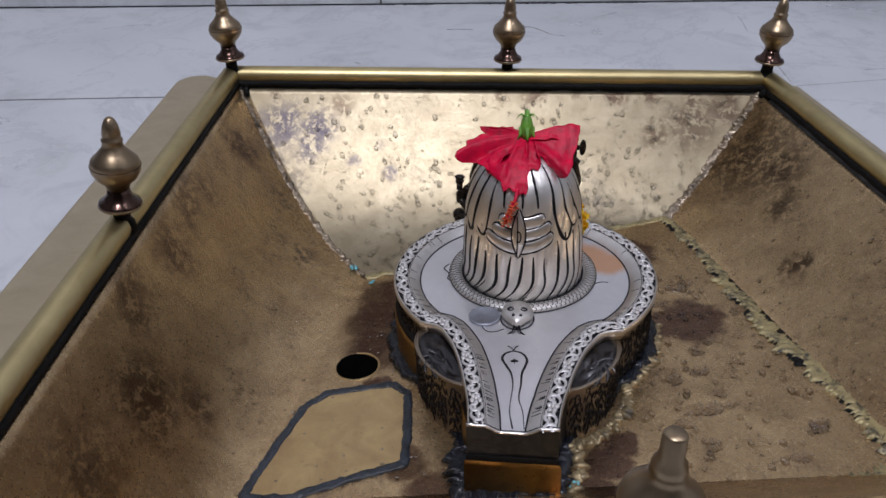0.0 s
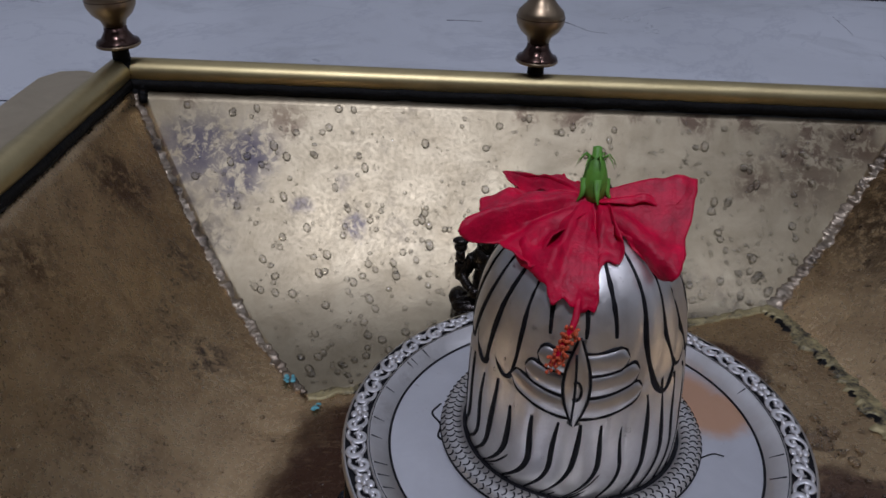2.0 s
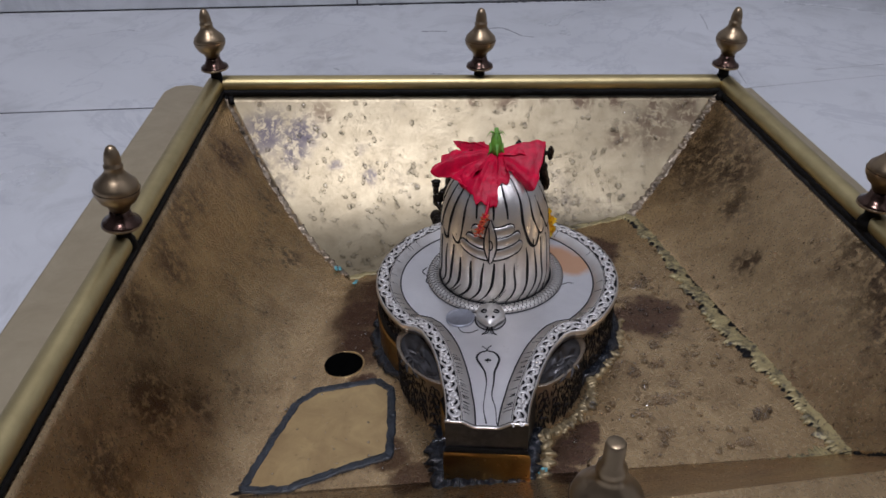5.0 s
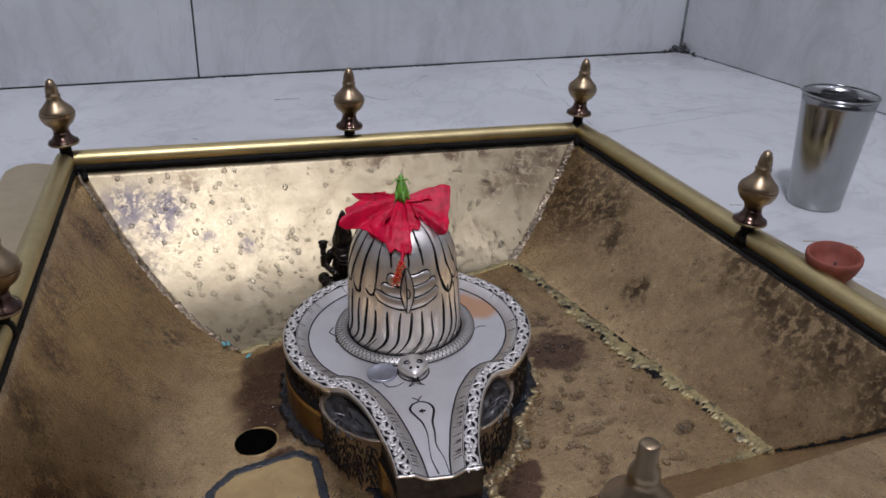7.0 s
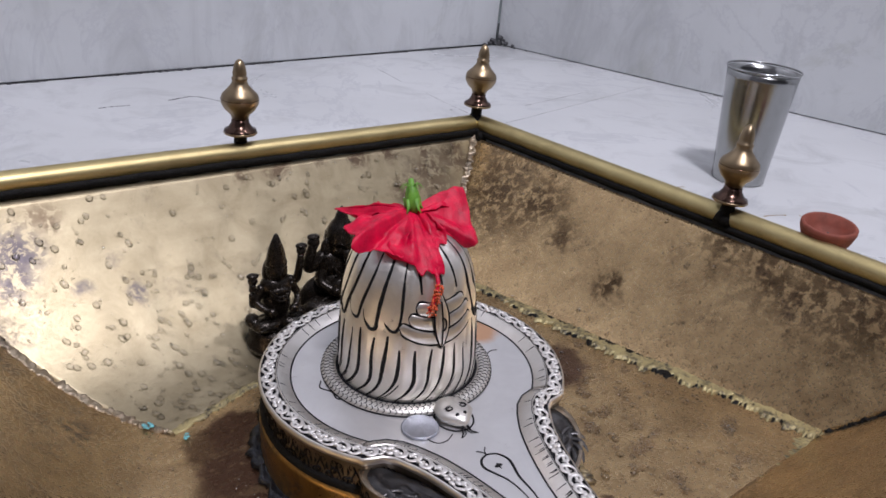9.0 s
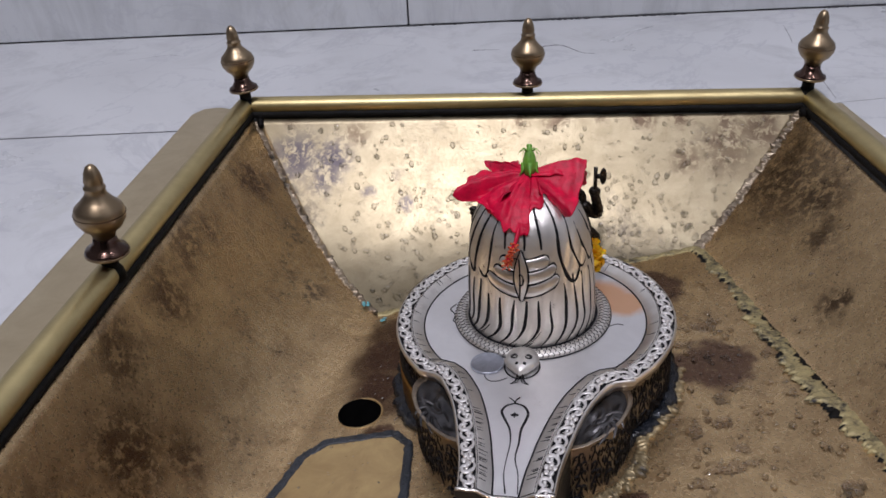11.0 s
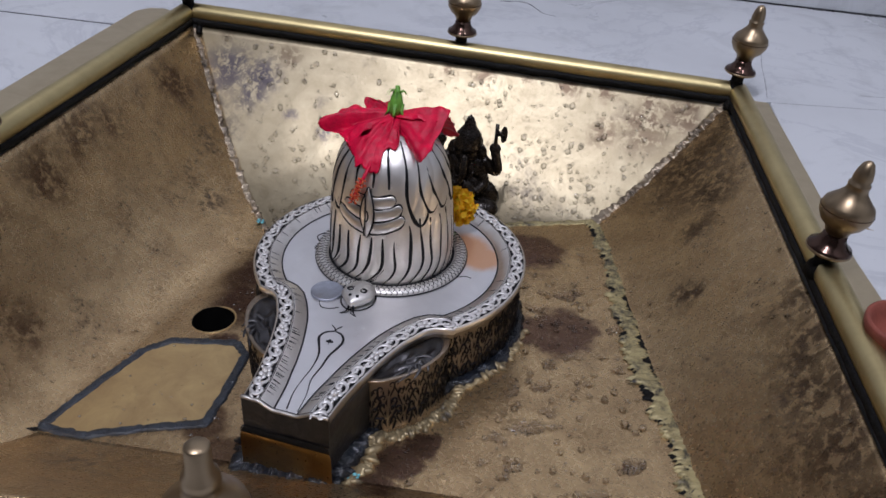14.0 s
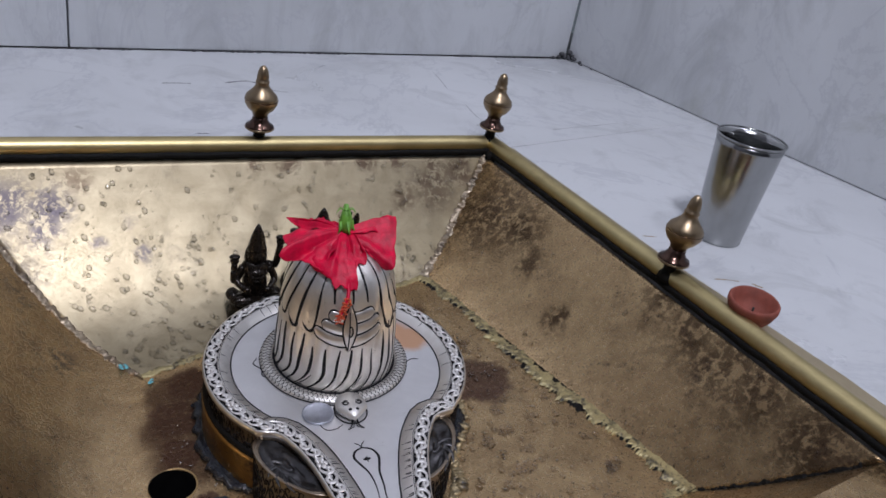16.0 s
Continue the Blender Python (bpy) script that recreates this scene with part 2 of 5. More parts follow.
SILVER = brass("silver_plate", (0.78, 0.75, 0.71), (0.62, 0.58, 0.53), (0.26, 0.21, 0.17), 0.57, 0.33, 3.0, 0.93, dents=0.15)
TINT = ([(0.052, 0.034, -0.003, 0.026), (0.066, 0.024, -0.003, 0.022)], (0.70, 0.36, 0.17), 0.85, 0.012, 0.52)
SILVER_TRAY = brass("satin_silver", (0.72, 0.71, 0.71), (0.64, 0.63, 0.63), (0.44, 0.41, 0.38), 0.70, 0.36, 4.0, 0.75, dents=0.1, relief=0.15, marks=(TINT,))
SCROLL_SILVER = brass("worn_scroll_silver", (0.78, 0.76, 0.74), (0.64, 0.61, 0.58), (0.20, 0.17, 0.15), 0.62, 0.46, 6.0, 0.8, dents=0.3)
OXIDE = plain("oxidised_silver", (0.007, 0.0065, 0.008), 0.55, 0.0, scale=150, vary=0.5)
OXIDE.node_tree.nodes["Principled BSDF"].inputs["Specular IOR Level"].default_value = 0.2
ANTIQUE = brass("antique_silver", (0.40, 0.335, 0.265), (0.22, 0.175, 0.13), (0.014, 0.012, 0.010), 0.56, 0.33, 9.0, 0.95, dents=0.5)
DOME_SILVER = brass("worn_dome_silver", (0.86, 0.84, 0.80), (0.68, 0.64, 0.59), (0.22, 0.17, 0.13), 0.58, 0.41, 3.0, 0.93, dents=0.15)
SNAKE_SILVER = brass("worn_snake_silver", (0.76, 0.74, 0.70), (0.58, 0.55, 0.51), (0.16, 0.14, 0.12), 0.58, 0.42, 7.0, 0.85, dents=0.3)
RELIEF = brass("worn_relief_silver", (0.36, 0.305, 0.24), (0.23, 0.19, 0.145), (0.06, 0.045, 0.035), 0.56, 0.33, 9.0, 0.93, dents=0.4)
CARVED = brass("blackened_silver", (0.12, 0.115, 0.115), (0.050, 0.048, 0.050), (0.02, 0.02, 0.022), 0.45, 0.33, 9.0, 0.9, dents=1.5)
BRONZE = plain("blackened_bronze", (0.016, 0.012, 0.009), 0.28, 0.6, scale=120, vary=0.5, relief=0.4)
STEEL = plain("stainless_steel", (0.37, 0.375, 0.375), 0.2, 1.0, scale=60, vary=0.06, relief=0.04)
CLAY = plain("red_clay", (0.21, 0.052, 0.032), 0.75, scale=120, vary=0.2, relief=0.4)
SOOT = plain("lamp_soot", (0.02, 0.018, 0.016), 0.6)
COIN = plain("worn_coin", (0.42, 0.44, 0.50), 0.38, 0.9, scale=300, vary=0.15)
PETAL = plain("red_petal", (0.55, 0.0010, 0.036), 0.42, scale=110, vary=0.38, relief=0.5, depth=0.0008)
TAR.node_tree.nodes["Principled BSDF"].inputs["Specular IOR Level"].default_value = 0.15
PETAL.node_tree.nodes["Principled BSDF"].inputs["Specular IOR Level"].default_value = 0.26
LEAF = plain("green_calyx", (0.12, 0.30, 0.03), 0.5, scale=200, vary=0.3)
STAMEN = plain("orange_stamen", (0.62, 0.10, 0.03), 0.55, scale=300, vary=0.4)
MARIGOLD = plain("orange_marigold", (1.0, 0.57, 0.015), 0.6, scale=200, vary=0.2)
MARIGOLD.node_tree.nodes["Principled BSDF"].inputs["Subsurface Weight"].default_value = 0.4
MARIGOLD.node_tree.nodes["Principled BSDF"].inputs["Subsurface Scale"].default_value = 0.006
VERDIGRIS = plain("verdigris", (0.15, 0.42, 0.46), 0.8, scale=200, vary=0.4)


def water(name, body):
    """Clear drops; body is the share of light that is bent."""
    m, nt_w, b_w = material(name)
    b_w.inputs["Base Color"].default_value = (1, 1, 1, 1)
    b_w.inputs["Roughness"].default_value = 0.02
    b_w.inputs["IOR"].default_value = 1.33
    b_w.inputs["Transmission Weight"].default_value = 1.0
    clear = nt_w.nodes.new("ShaderNodeBsdfTransparent")
    gloss = node(nt_w, "ShaderNodeBsdfGlossy", Roughness=0.10)
    rim_f = node(nt_w, "ShaderNodeFresnel", IOR=1.5)
    inner = nt_w.nodes.new("ShaderNodeMixShader")
    inner.inputs[0].default_value = body
    outer_mix = nt_w.nodes.new("ShaderNodeMixShader")
    nt_w.links.new(clear.outputs[0], inner.inputs[1])
    nt_w.links.new(b_w.outputs[0], inner.inputs[2])
    nt_w.links.new(rim_f.outputs[0], outer_mix.inputs[0])
    nt_w.links.new(inner.outputs[0], outer_mix.inputs[1])
    nt_w.links.new(gloss.outputs[0], outer_mix.inputs[2])
    nt_w.links.new(outer_mix.outputs[0], nt_w.nodes["Material Output"].inputs["Surface"])
    return m


WATER = water("water", 0.16)
BEADS = water("water_beads", 0.24)

# ---- mesh tools ----


def mesh_of(name, bm, mat, smooth=True):
    me = bpy.data.meshes.new(name)
    bmesh.ops.recalc_face_normals(bm, faces=bm.faces)
    if bm.faces and any(e.is_boundary for e in bm.edges) and sum(f.normal.z * f.calc_area() for f in bm.faces) < 0:
        bmesh.ops.reverse_faces(bm, faces=bm.faces)
    bm.to_mesh(me)
    bm.free()
    if mat:
        me.materials.append(mat)
    if smooth:
        me.polygons.foreach_set("use_smooth", [True] * len(me.polygons))
    return me


def part(name, bm, mat, parent, label="", smooth=True):
    ob = new(name, mesh_of(name, bm, mat, smooth))
    ob.parent = parent
    if label:
        tagged(ob, label)
    return ob


def thing(name, m, label, category, group="", kind=""):
    ob = new(name)
    ob.empty_display_size = 0.02
    ob.matrix_world = m
    return tagged(ob, label, category, group, kind)


def lathe(profile, seg=40, bm=None, m=Matrix()):
    bm = bm or bmesh.new()
    rings = []
    for r, z in profile:
        if r < 1e-6:
            rings.append([bm.verts.new(m @ Vector((0, 0, z)))])
        else:
            rings.append([bm.verts.new(m @ Vector((r * math.cos(2 * math.pi * i / seg), r * math.sin(2 * math.pi * i / seg), z))) for i in range(seg)])
    for a, b in zip(rings, rings[1:]):
        for i in range(seg):
            j = (i + 1) % seg
            if len(a) == 1 and len(b) > 1:
                bm.faces.new((a[0], b[i], b[j]))
            elif len(b) == 1 and len(a) > 1:
                bm.faces.new((a[i], a[j], b[0]))
            elif len(a) > 1:
                bm.faces.new((a[i], a[j], b[j], b[i]))
    return bm


def smooth_path(pts, n):
    """Catmull-Rom through the points, n samples."""
    p = [Vector(q) for q in pts]
    p = [2 * p[0] - p[1]] + p + [2 * p[-1] - p[-2]]
    out = []
    for k in range(n):
        u = k / (n - 1) * (len(p) - 3)
        i = min(int(u), len(p) - 4)
        t = u - i
        a, b, c, d = p[i:i + 4]
        out.append(0.5 * ((2 * b) + (c - a) * t + (2 * a - 5 * b + 4 * c - d) * t * t + (3 * b - a - 3 * c + d) * t ** 3))
    return out


def tube(path, radius, seg=10, bm=None, flat=1.0, up=(0, 0, 1), closed=False):
    """A tube along a path; radius is a number or a function of 0..1; flat squeezes it along up."""
    bm = bm or bmesh.new()
    path = [Vector(p) for p in path]
    n = len(path)
    rings = []
    up = Vector(up)
    for k, p in enumerate(path):
        if closed:
            d = path[(k + 1) % n] - path[k - 1]
        else:
            d = path[min(k + 1, n - 1)] - path[max(k - 1, 0)]
        d.normalize()
        side = d.cross(up)
        if side.length < 1e-4:
            side = d.cross(Vector((1, 0, 0)))
        side.normalize()
        nor = side.cross(d)
        r = radius(k / (n - 1)) if callable(radius) else radius
        rings.append([bm.verts.new(p + side * (r * math.cos(a)) + nor * (r * flat * math.sin(a))) for a in (2 * math.pi * i / seg for i in range(seg))])
    pairs = list(zip(rings, rings[1:])) + ([(rings[-1], rings[0])] if closed else [])
    for a, b in pairs:
        for i in range(seg):
            j = (i + 1) % seg
            bm.faces.new((a[i], a[j], b[j], b[i]))
    if not closed:
        bm.faces.new(rings[0][::-1])
        bm.faces.new(rings[-1])
    return bm


def grid(fn, nu, nv, bm=None):
    """A sheet of nu x nv cells over fn(u, v), with u, v in 0..1."""
    bm = bm or bmesh.new()
    v = [[bm.verts.new(fn(i / nu, j / nv)) for j in range(nv + 1)] for i in range(nu + 1)]
    for i in range(nu):
        for j in range(nv):
            bm.faces.new((v[i][j], v[i + 1][j], v[i + 1][j + 1], v[i][j + 1]))
    return bm


def ball(centre, r, bm=None, scale=(1, 1, 1), seg=12, rings=8, rot=Matrix()):
    bm = bm or bmesh.new()
    m = Matrix.Translation(centre) @ rot.to_4x4() @ Matrix.Diagonal((r * scale[0], r * scale[1], r * scale[2], 1))
    return lathe([(math.sin(math.pi * k / rings) if 0 < k < rings else 0.0, -math.cos(math.pi * k / rings)) for k in range(rings + 1)], seg, bm, m)


def prism(outline, z0, z1, bm=None):
    """A slab over a plan outline (list of x, y)."""
    bm = bm or bmesh.new()
    lo = [bm.verts.new((x, y, z0)) for x, y in outline]
    hi = [bm.verts.new((x, y, z1)) for x, y in outline]
    n = len(outline)
    bm.faces.new(lo[::-1])
    bm.faces.new(hi)
    for i in range(n):
        j = (i + 1) % n
        bm.faces.new((lo[i], lo[j], hi[j], hi[i]))
    return bm


def box(x0, x1, y0, y1, z0, z1, bm=None):
    return prism([(x0, y0), (x1, y0), (x1, y1), (x0, y1)], z0, z1, bm)


def bevelled(bm, width, seg=2):
    bmesh.ops.bevel(bm, geom=bm.edges[:], offset=width, segments=seg, affect="EDGES", profile=0.6)
    return bm


def wobble(p, size, scale):
    return noise.noise(Vector(p) * scale) * size

# ---- the room ----
# basin plan: centre lines of the rim bar
TL, TR, FR, FL = Vector((-0.2155, 0.8145, 0)), Vector((0.340, 0.8155, 0)), Vector((0.383, 0.204, 0)), Vector((-0.2235, 0.204, 0))
WALL_L, WALL_C, WALL_R = (-1.6, 1.021), (0.707, 1.209), (1.09, -0.55)

floor = tagged(new("floor", mesh_of("floor", bmesh.new(), None)), "white marble floor with grey veins and dark joints", "floor", kind="structure")
bm = bmesh.new()
for outline in ([(-1.6, -2.4), (-0.222, -2.4), (-0.222, 0.205), (-0.214, 0.813), (-0.214, 1.4), (-1.6, 1.4)],
                [(-0.214, 0.813), (0.338, 0.814), (0.338, 1.4), (-0.214, 1.4)],
                [(0.338, 1.4), (0.338, 0.814), (0.38, 0.205), (0.38, -2.4), (1.7, -2.4), (1.7, 1.4)],
                [(-0.222, -2.4), (0.38, -2.4), (0.38, 0.205), (-0.222, 0.205)]):
    prism(outline, -0.03, -0.004, bm)
part("joint_bed", bm, JOINT, floor, "grey joint mortar", False)
SLABS = [
    [(-1.6, 0.662), (-0.224, 0.779), (-0.2145, 0.812), (0.3385, 0.8145), (0.3745, 0.8245), (0.797, 0.9176), (0.713, 1.205), (0.4062, 1.183), (-1.6, 1.02)],
    [(-1.6, -0.6), (-0.228, -0.6), (-0.2225, 0.205), (-0.2245, 0.7745), (-1.6, 0.6575)],
    [(0.3745, 0.8239), (0.3815, 0.205), (0.384, -0.6), (1.1, -0.6), (0.7975, 0.9170)],
    [(-0.2255, -0.6), (0.3815, -0.6), (0.3795, 0.2035), (-0.222, 0.2035)],
    [(-1.6, -2.4), (1.7, -2.4), (1.7, -0.603), (-1.6, -0.603)],
]
for outline in SLABS:
    part("floor_slab", bevelled(prism(outline, -0.025, 0.0), 0.0008, 1), MARBLE, floor, smooth=False)


def wall(name, a, b, height, depth, cuts, label, mat=None):
    """A wall from a to b; cuts are joint places in metres along it, seen face towards the left of a->b turned inwards."""
    a, b = Vector((*a, 0)), Vector((*b, 0))
    d = (b - a).normalized()
    out = Vector((-d.y, d.x, 0))
    m = Matrix((( d.x, out.x, 0, a.x), (d.y, out.y, 0, a.y), (0, 0, 1, 0), (0, 0, 0, 1)))
    root = tagged(new(name, mesh_of(name, box(0, (b - a).length, 0.02, depth, -0.03, height), GROUT, False)), label, "wall", kind="structure")
    root.matrix_world = m
    stops = [0.0, *cuts, (b - a).length]
    for s, e in zip(stops, stops[1:]):
        for z0, z1 in ((0.0010, 0.62), (0.623, 1.3), (1.303, height)):
            part("wall_slab", bevelled(box(s + 0.0011, e - 0.0011, 0, 0.0195, z0, z1), 0.0009, 1), mat or MARBLE_WALL, root, smooth=False)
    return root


for k, pts in enumerate(([(0.008, 1.0235), (0.022, 1.0250), (0.041, 1.0242)], [(0.083, 1.031), (0.113, 1.039), (0.128, 1.022), (0.138, 1.006), (0.153, 1.001)], [(0.017, 0.869), (0.031, 0.868)],
                         [(0.4005, 1.105), (0.3945, 1.06), (0.389, 1.03)], [(0.386, 0.97), (0.381, 0.93), (0.3775, 0.88), (0.373, 0.835)], [(0.47, 0.88), (0.60, 0.905)],
                         [(-0.42, 1.01), (-0.38, 1.03), (-0.36, 1.025)])):
    part("crack", tube(smooth_path([(x, y, 0.0) for x, y in pts], 24), lambda t: (0.0013 if k < 3 else 0.0008) * (0.3 + abs(noise.noise(Vector((t * 7, k, 0)))) * 1.6), 6, None, 0.25), GROUT if k < 3 else JOINT, floor, "fine grey crack in the marble")
for pts in ([(0.418, 0.514), (0.430, 0.511), (0.441, 0.506)], [(0.452, 0.500), (0.458, 0.492)], [(0.40, 0.60), (0.415, 0.596)]):
    part("dust_streak", tube(smooth_path([(x, y, 0.0) for x, y in pts], 20), lambda t: 0.0016 * (0.2 + abs(noise.noise(Vector((t * 9, pts[0][0] * 50, 0)))) * 1.8), 6, None, 0.12), DUST, floor, "brown dust streak on the marble")
for k in range(14):
    rnd = random.Random(70 + k)
    s = rnd.uniform(0.62, 0.97)
    a = Vector((*WALL_L, 0)).lerp(Vector((*WALL_C, 0)), s)
    b = Vector((*WALL_L, 0)).lerp(Vector((*WALL_C, 0)), s + rnd.uniform(0.008, 0.03))
    part("dirt_line", tube([a.lerp(b, q / 12) + Vector((0, -0.003, 0.0006)) for q in range(13)], lambda t: 0.0026 * (0.15 + abs(noise.noise(Vector((t * 6, k, 2)))) * 1.6), 6, None, 0.5), GROUT, floor, "black dirt along the foot of the wall")
part("joint_line", tube([(-1.6, 0.6595, -0.0016), (-0.2245, 0.7765, -0.0016)], 0.0022, 6, None, 0.6), GROUT, floor, "dark joint between marble slabs")

wall("wall_north", WALL_L, WALL_C, 2.5, 0.12, [0.62, 1.522], "white marble slab wall behind the basin")
wall("wall_east", (0.709, 1.209), WALL_R, 2.5, 0.12, [0.9], "white marble slab wall beside the basin")
# walls out of view, added to close the room and shape reflections
wall("unseen_wall_west", (-1.6, -2.4), (-1.6, 1.02), 2.5, 0.12, [1.0, 2.2], "unseen grey wall added to shape reflections", UNSEEN_WALL)
wall("unseen_wall_south", (1.7, -2.4), (-1.6, -2.4), 2.5, 0.12, [1.1, 2.2], "unseen grey wall added to shape reflections", UNSEEN_WALL)
wall("unseen_wall_side", (1.09, -0.55), (1.7, -0.56), 2.5, 0.12, [], "unseen grey wall added to shape reflections", UNSEEN_WALL)
wall("unseen_wall_far", (1.7, -0.56), (1.7, -2.4), 2.5, 0.12, [0.9], "unseen grey wall added to shape reflections", UNSEEN_WALL)
bm = bmesh.new()
rnd = random.Random(12)
for k in range(26):
    u = rnd.random() ** 2
    side = rnd.random() < 0.5
    x, y = (0.700 - 0.05 * u, 1.203 - 0.004 * u) if side else (0.705 + 0.012 * u, 1.198 - 0.055 * u)
    ball((x, y, 0.0015 + 0.012 * rnd.random() * (1 - u)), rnd.uniform(0.002, 0.0055) * (1 - 0.6 * u), bm, (1, 1, 0.7), 7, 5)
part("corner_mortar", bm, GROUT, floor, "dirty mortar in the wall corner")
# ceiling out of view, added to bounce light and fill reflections
bm = box(-1.75, 1.85, -2.55, 1.4, 2.5, 2.62)
ceiling = tagged(new("ceiling", mesh_of("ceiling", bm, CEILING, False)), "unseen pale ceiling added to bounce light", "ceiling", kind="structure")

# ---- the brass basin ----
basin = thing("brass_basin", Matrix(), "aged brass basin with sloping sides sunk into marble floor", "basin")
TOP = [Vector((-0.206, 0.806, -0.001)), Vector((0.330, 0.806, -0.003)), Vector((0.367, 0.285, -0.003)), Vector((-0.214, 0.213, -0.002))]


def floor_z(x):
    return -0.119 + 0.087 * x


BOT = [Vector((x, y, floor_z(x))) for x, y in ((-0.067, 0.637), (0.226, 0.712), (0.304, 0.368), (-0.128, 0.372))]


def panel(i, j, ea, eb, sag=0.0):
    """The sloping side between corners i and j; ea, eb bend it at its two ends."""
    def fn(u, w):
        p = TOP[i].lerp(TOP[j], u).lerp(BOT[i].lerp(BOT[j], u), w)
        e = ea + (eb - ea) * u
        z0 = TOP[i].z + (TOP[j].z - TOP[i].z) * u
        z1 = BOT[i].z + (BOT[j].z - BOT[i].z) * u
        edge = math.sin(math.pi * u) * math.sin(math.pi * w)
        if w > 1:
            p = BOT[i].lerp(BOT[j], u) + (BOT[i].lerp(BOT[j], u) - TOP[i].lerp(TOP[j], u)) * (w - 1)
            p.z = floor_z(p.x) + 0.0003 - 0.0012 * min(1.0, (w - 1) / 0.05)
            return p
        p.z = z0 + (z1 - z0) * (1 - (1 - w) ** e) + edge * (wobble((p.x, p.y, 3 * i), 0.004, 9) + wobble((p.x, p.y, 7 + i), 0.0012, 40))
        return p
    return fn


PANELS = {"back": panel(0, 1, 2.0, 1.2), "right": panel(1, 2, 1.2, 1.15), "front": panel(2, 3, 1.15, 1.4), "left": panel(3, 0, 2.3, 2.0)}
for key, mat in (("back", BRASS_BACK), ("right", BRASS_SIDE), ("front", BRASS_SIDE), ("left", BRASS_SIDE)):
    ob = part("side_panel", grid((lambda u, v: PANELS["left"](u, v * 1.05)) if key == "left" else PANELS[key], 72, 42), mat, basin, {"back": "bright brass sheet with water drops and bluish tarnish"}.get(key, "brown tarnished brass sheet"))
    mod = ob.modifiers.new("sheet", "SOLIDIFY")
    mod.thickness, mod.offset = 0.002, -1

bm = prism([(0.374, 0.206), (0.3668, 0.2855), (-0.213, 0.2132), (-0.213, 0.206)], -0.0055, -0.0030)
part("corner_plate", bm, BRASS_FLOOR, basin, "flat brass strip inside the front rim", False)

# bottom plate with the drain hole cut through
HOLE = (-0.063, 0.507, 0.0165)
bm = bmesh.new()
outer = []
for a, b in zip(BOT, BOT[1:] + BOT[:1]):
    outer += [a.lerp(b, k / 8) for k in range(8)]
edges = []
for loop in (outer, [Vector((HOLE[0] + HOLE[2] * math.cos(a), HOLE[1] + HOLE[2] * math.sin(a), 0)) for a in (2 * math.pi * k / 36 for k in range(36))]):
    vs = [bm.verts.new((p.x, p.y, floor_z(p.x))) for p in loop]
    edges += [bm.edges.new((vs[k], vs[(k + 1) % len(vs)])) for k in range(len(vs))]
bmesh.ops.triangle_fill(bm, use_beauty=True, use_dissolve=False, edges=edges)
top_faces = bm.faces[:]
lower = bmesh.ops.duplicate(bm, geom=top_faces)
bmesh.ops.translate(bm, verts=[g for g in lower["geom"] if isinstance(g, bmesh.types.BMVert)], vec=(0, 0, -0.002))
part("bottom_plate", bm, BRASS_FLOOR, basin, "wet brown brass sheet", False)
bm = lathe([(0.0172, 0.0), (0.0165, 0.0008), (0.0155, 0.0), (0.0155, -0.09), (0.0, -0.09)], 36, m=Matrix.Translation((HOLE[0], HOLE[1], floor_z(HOLE[0]) - 0.0006)))
part("drain_pipe", bm, DRAIN, basin, "open drain hole with its inner shade coloured black")

# brass ring along the hole's edge, added to draw the rim highlight
part("drain_rim", tube([(HOLE[0] + 0.0168 * math.cos(q), HOLE[1] + 0.0168 * math.sin(q), floor_z(HOLE[0] + 0.0168 * math.cos(q)) - 0.0002) for q in (2 * math.pi * k / 48 for k in range(48))], lambda t: 0.0009 + 0.0005 * noise.noise(Vector((t * 9, 2, 0))), 6, closed=True), BRASS_PATCH, basin, "worn brass edge of the drain hole, added for its highlight")

# rim bars, flanges, and under the bar a black line for sealant and gap shade
for a, b in ((TL, TR), (TR, FR), (FR, FL), (FL, TL)):
    n = 60
    d = (b - a).normalized()
    path = [a.lerp(b, k / n) + Vector((0, 0, 0.0095)) for k in range(n + 1)]
    part("rim_bar", tube(path, 0.0092, 28, flat=0.95), BRASS_BAR, basin, "polished rounded brass rim bar")
    inward = Vector((-d.y, d.x, 0))
    if inward.dot(Vector((0.07, 0.5, 0)) - a) < 0:
        inward = -inward
    path = [p + inward * 0.0066 + Vector((0, 0, -0.0075 + wobble((k * 0.5, 3, 1), 0.0014, 1.0))) for k, p in enumerate(path)]
    part("rim_gap_line", tube(path, 0.0044 if a is TL else 0.0038, 10), TAR, basin, "black sealant and painted gap shade under the rim bar")
bm = prism([(-0.268, 0.16), (-0.2225, 0.16), (-0.2145, 0.80), (-0.222, 0.815), (-0.246, 0.826), (-0.262, 0.822), (-0.270, 0.806)], -0.001, 0.0045)
part("flange", bevelled(bm, 0.002), BRASS_FLANGE, basin, "flat brushed brass flange on the marble", False)
bm = prism([(0.345, 0.812), (0.370, 0.812), (0.388, 0.54), (0.413, 0.36), (0.424, 0.16), (0.384, 0.16)], -0.001, 0.0045)
part("flange", bevelled(bm, 0.002), BRASS_FLANGE, basin, "flat brushed brass flange on the marble", False)

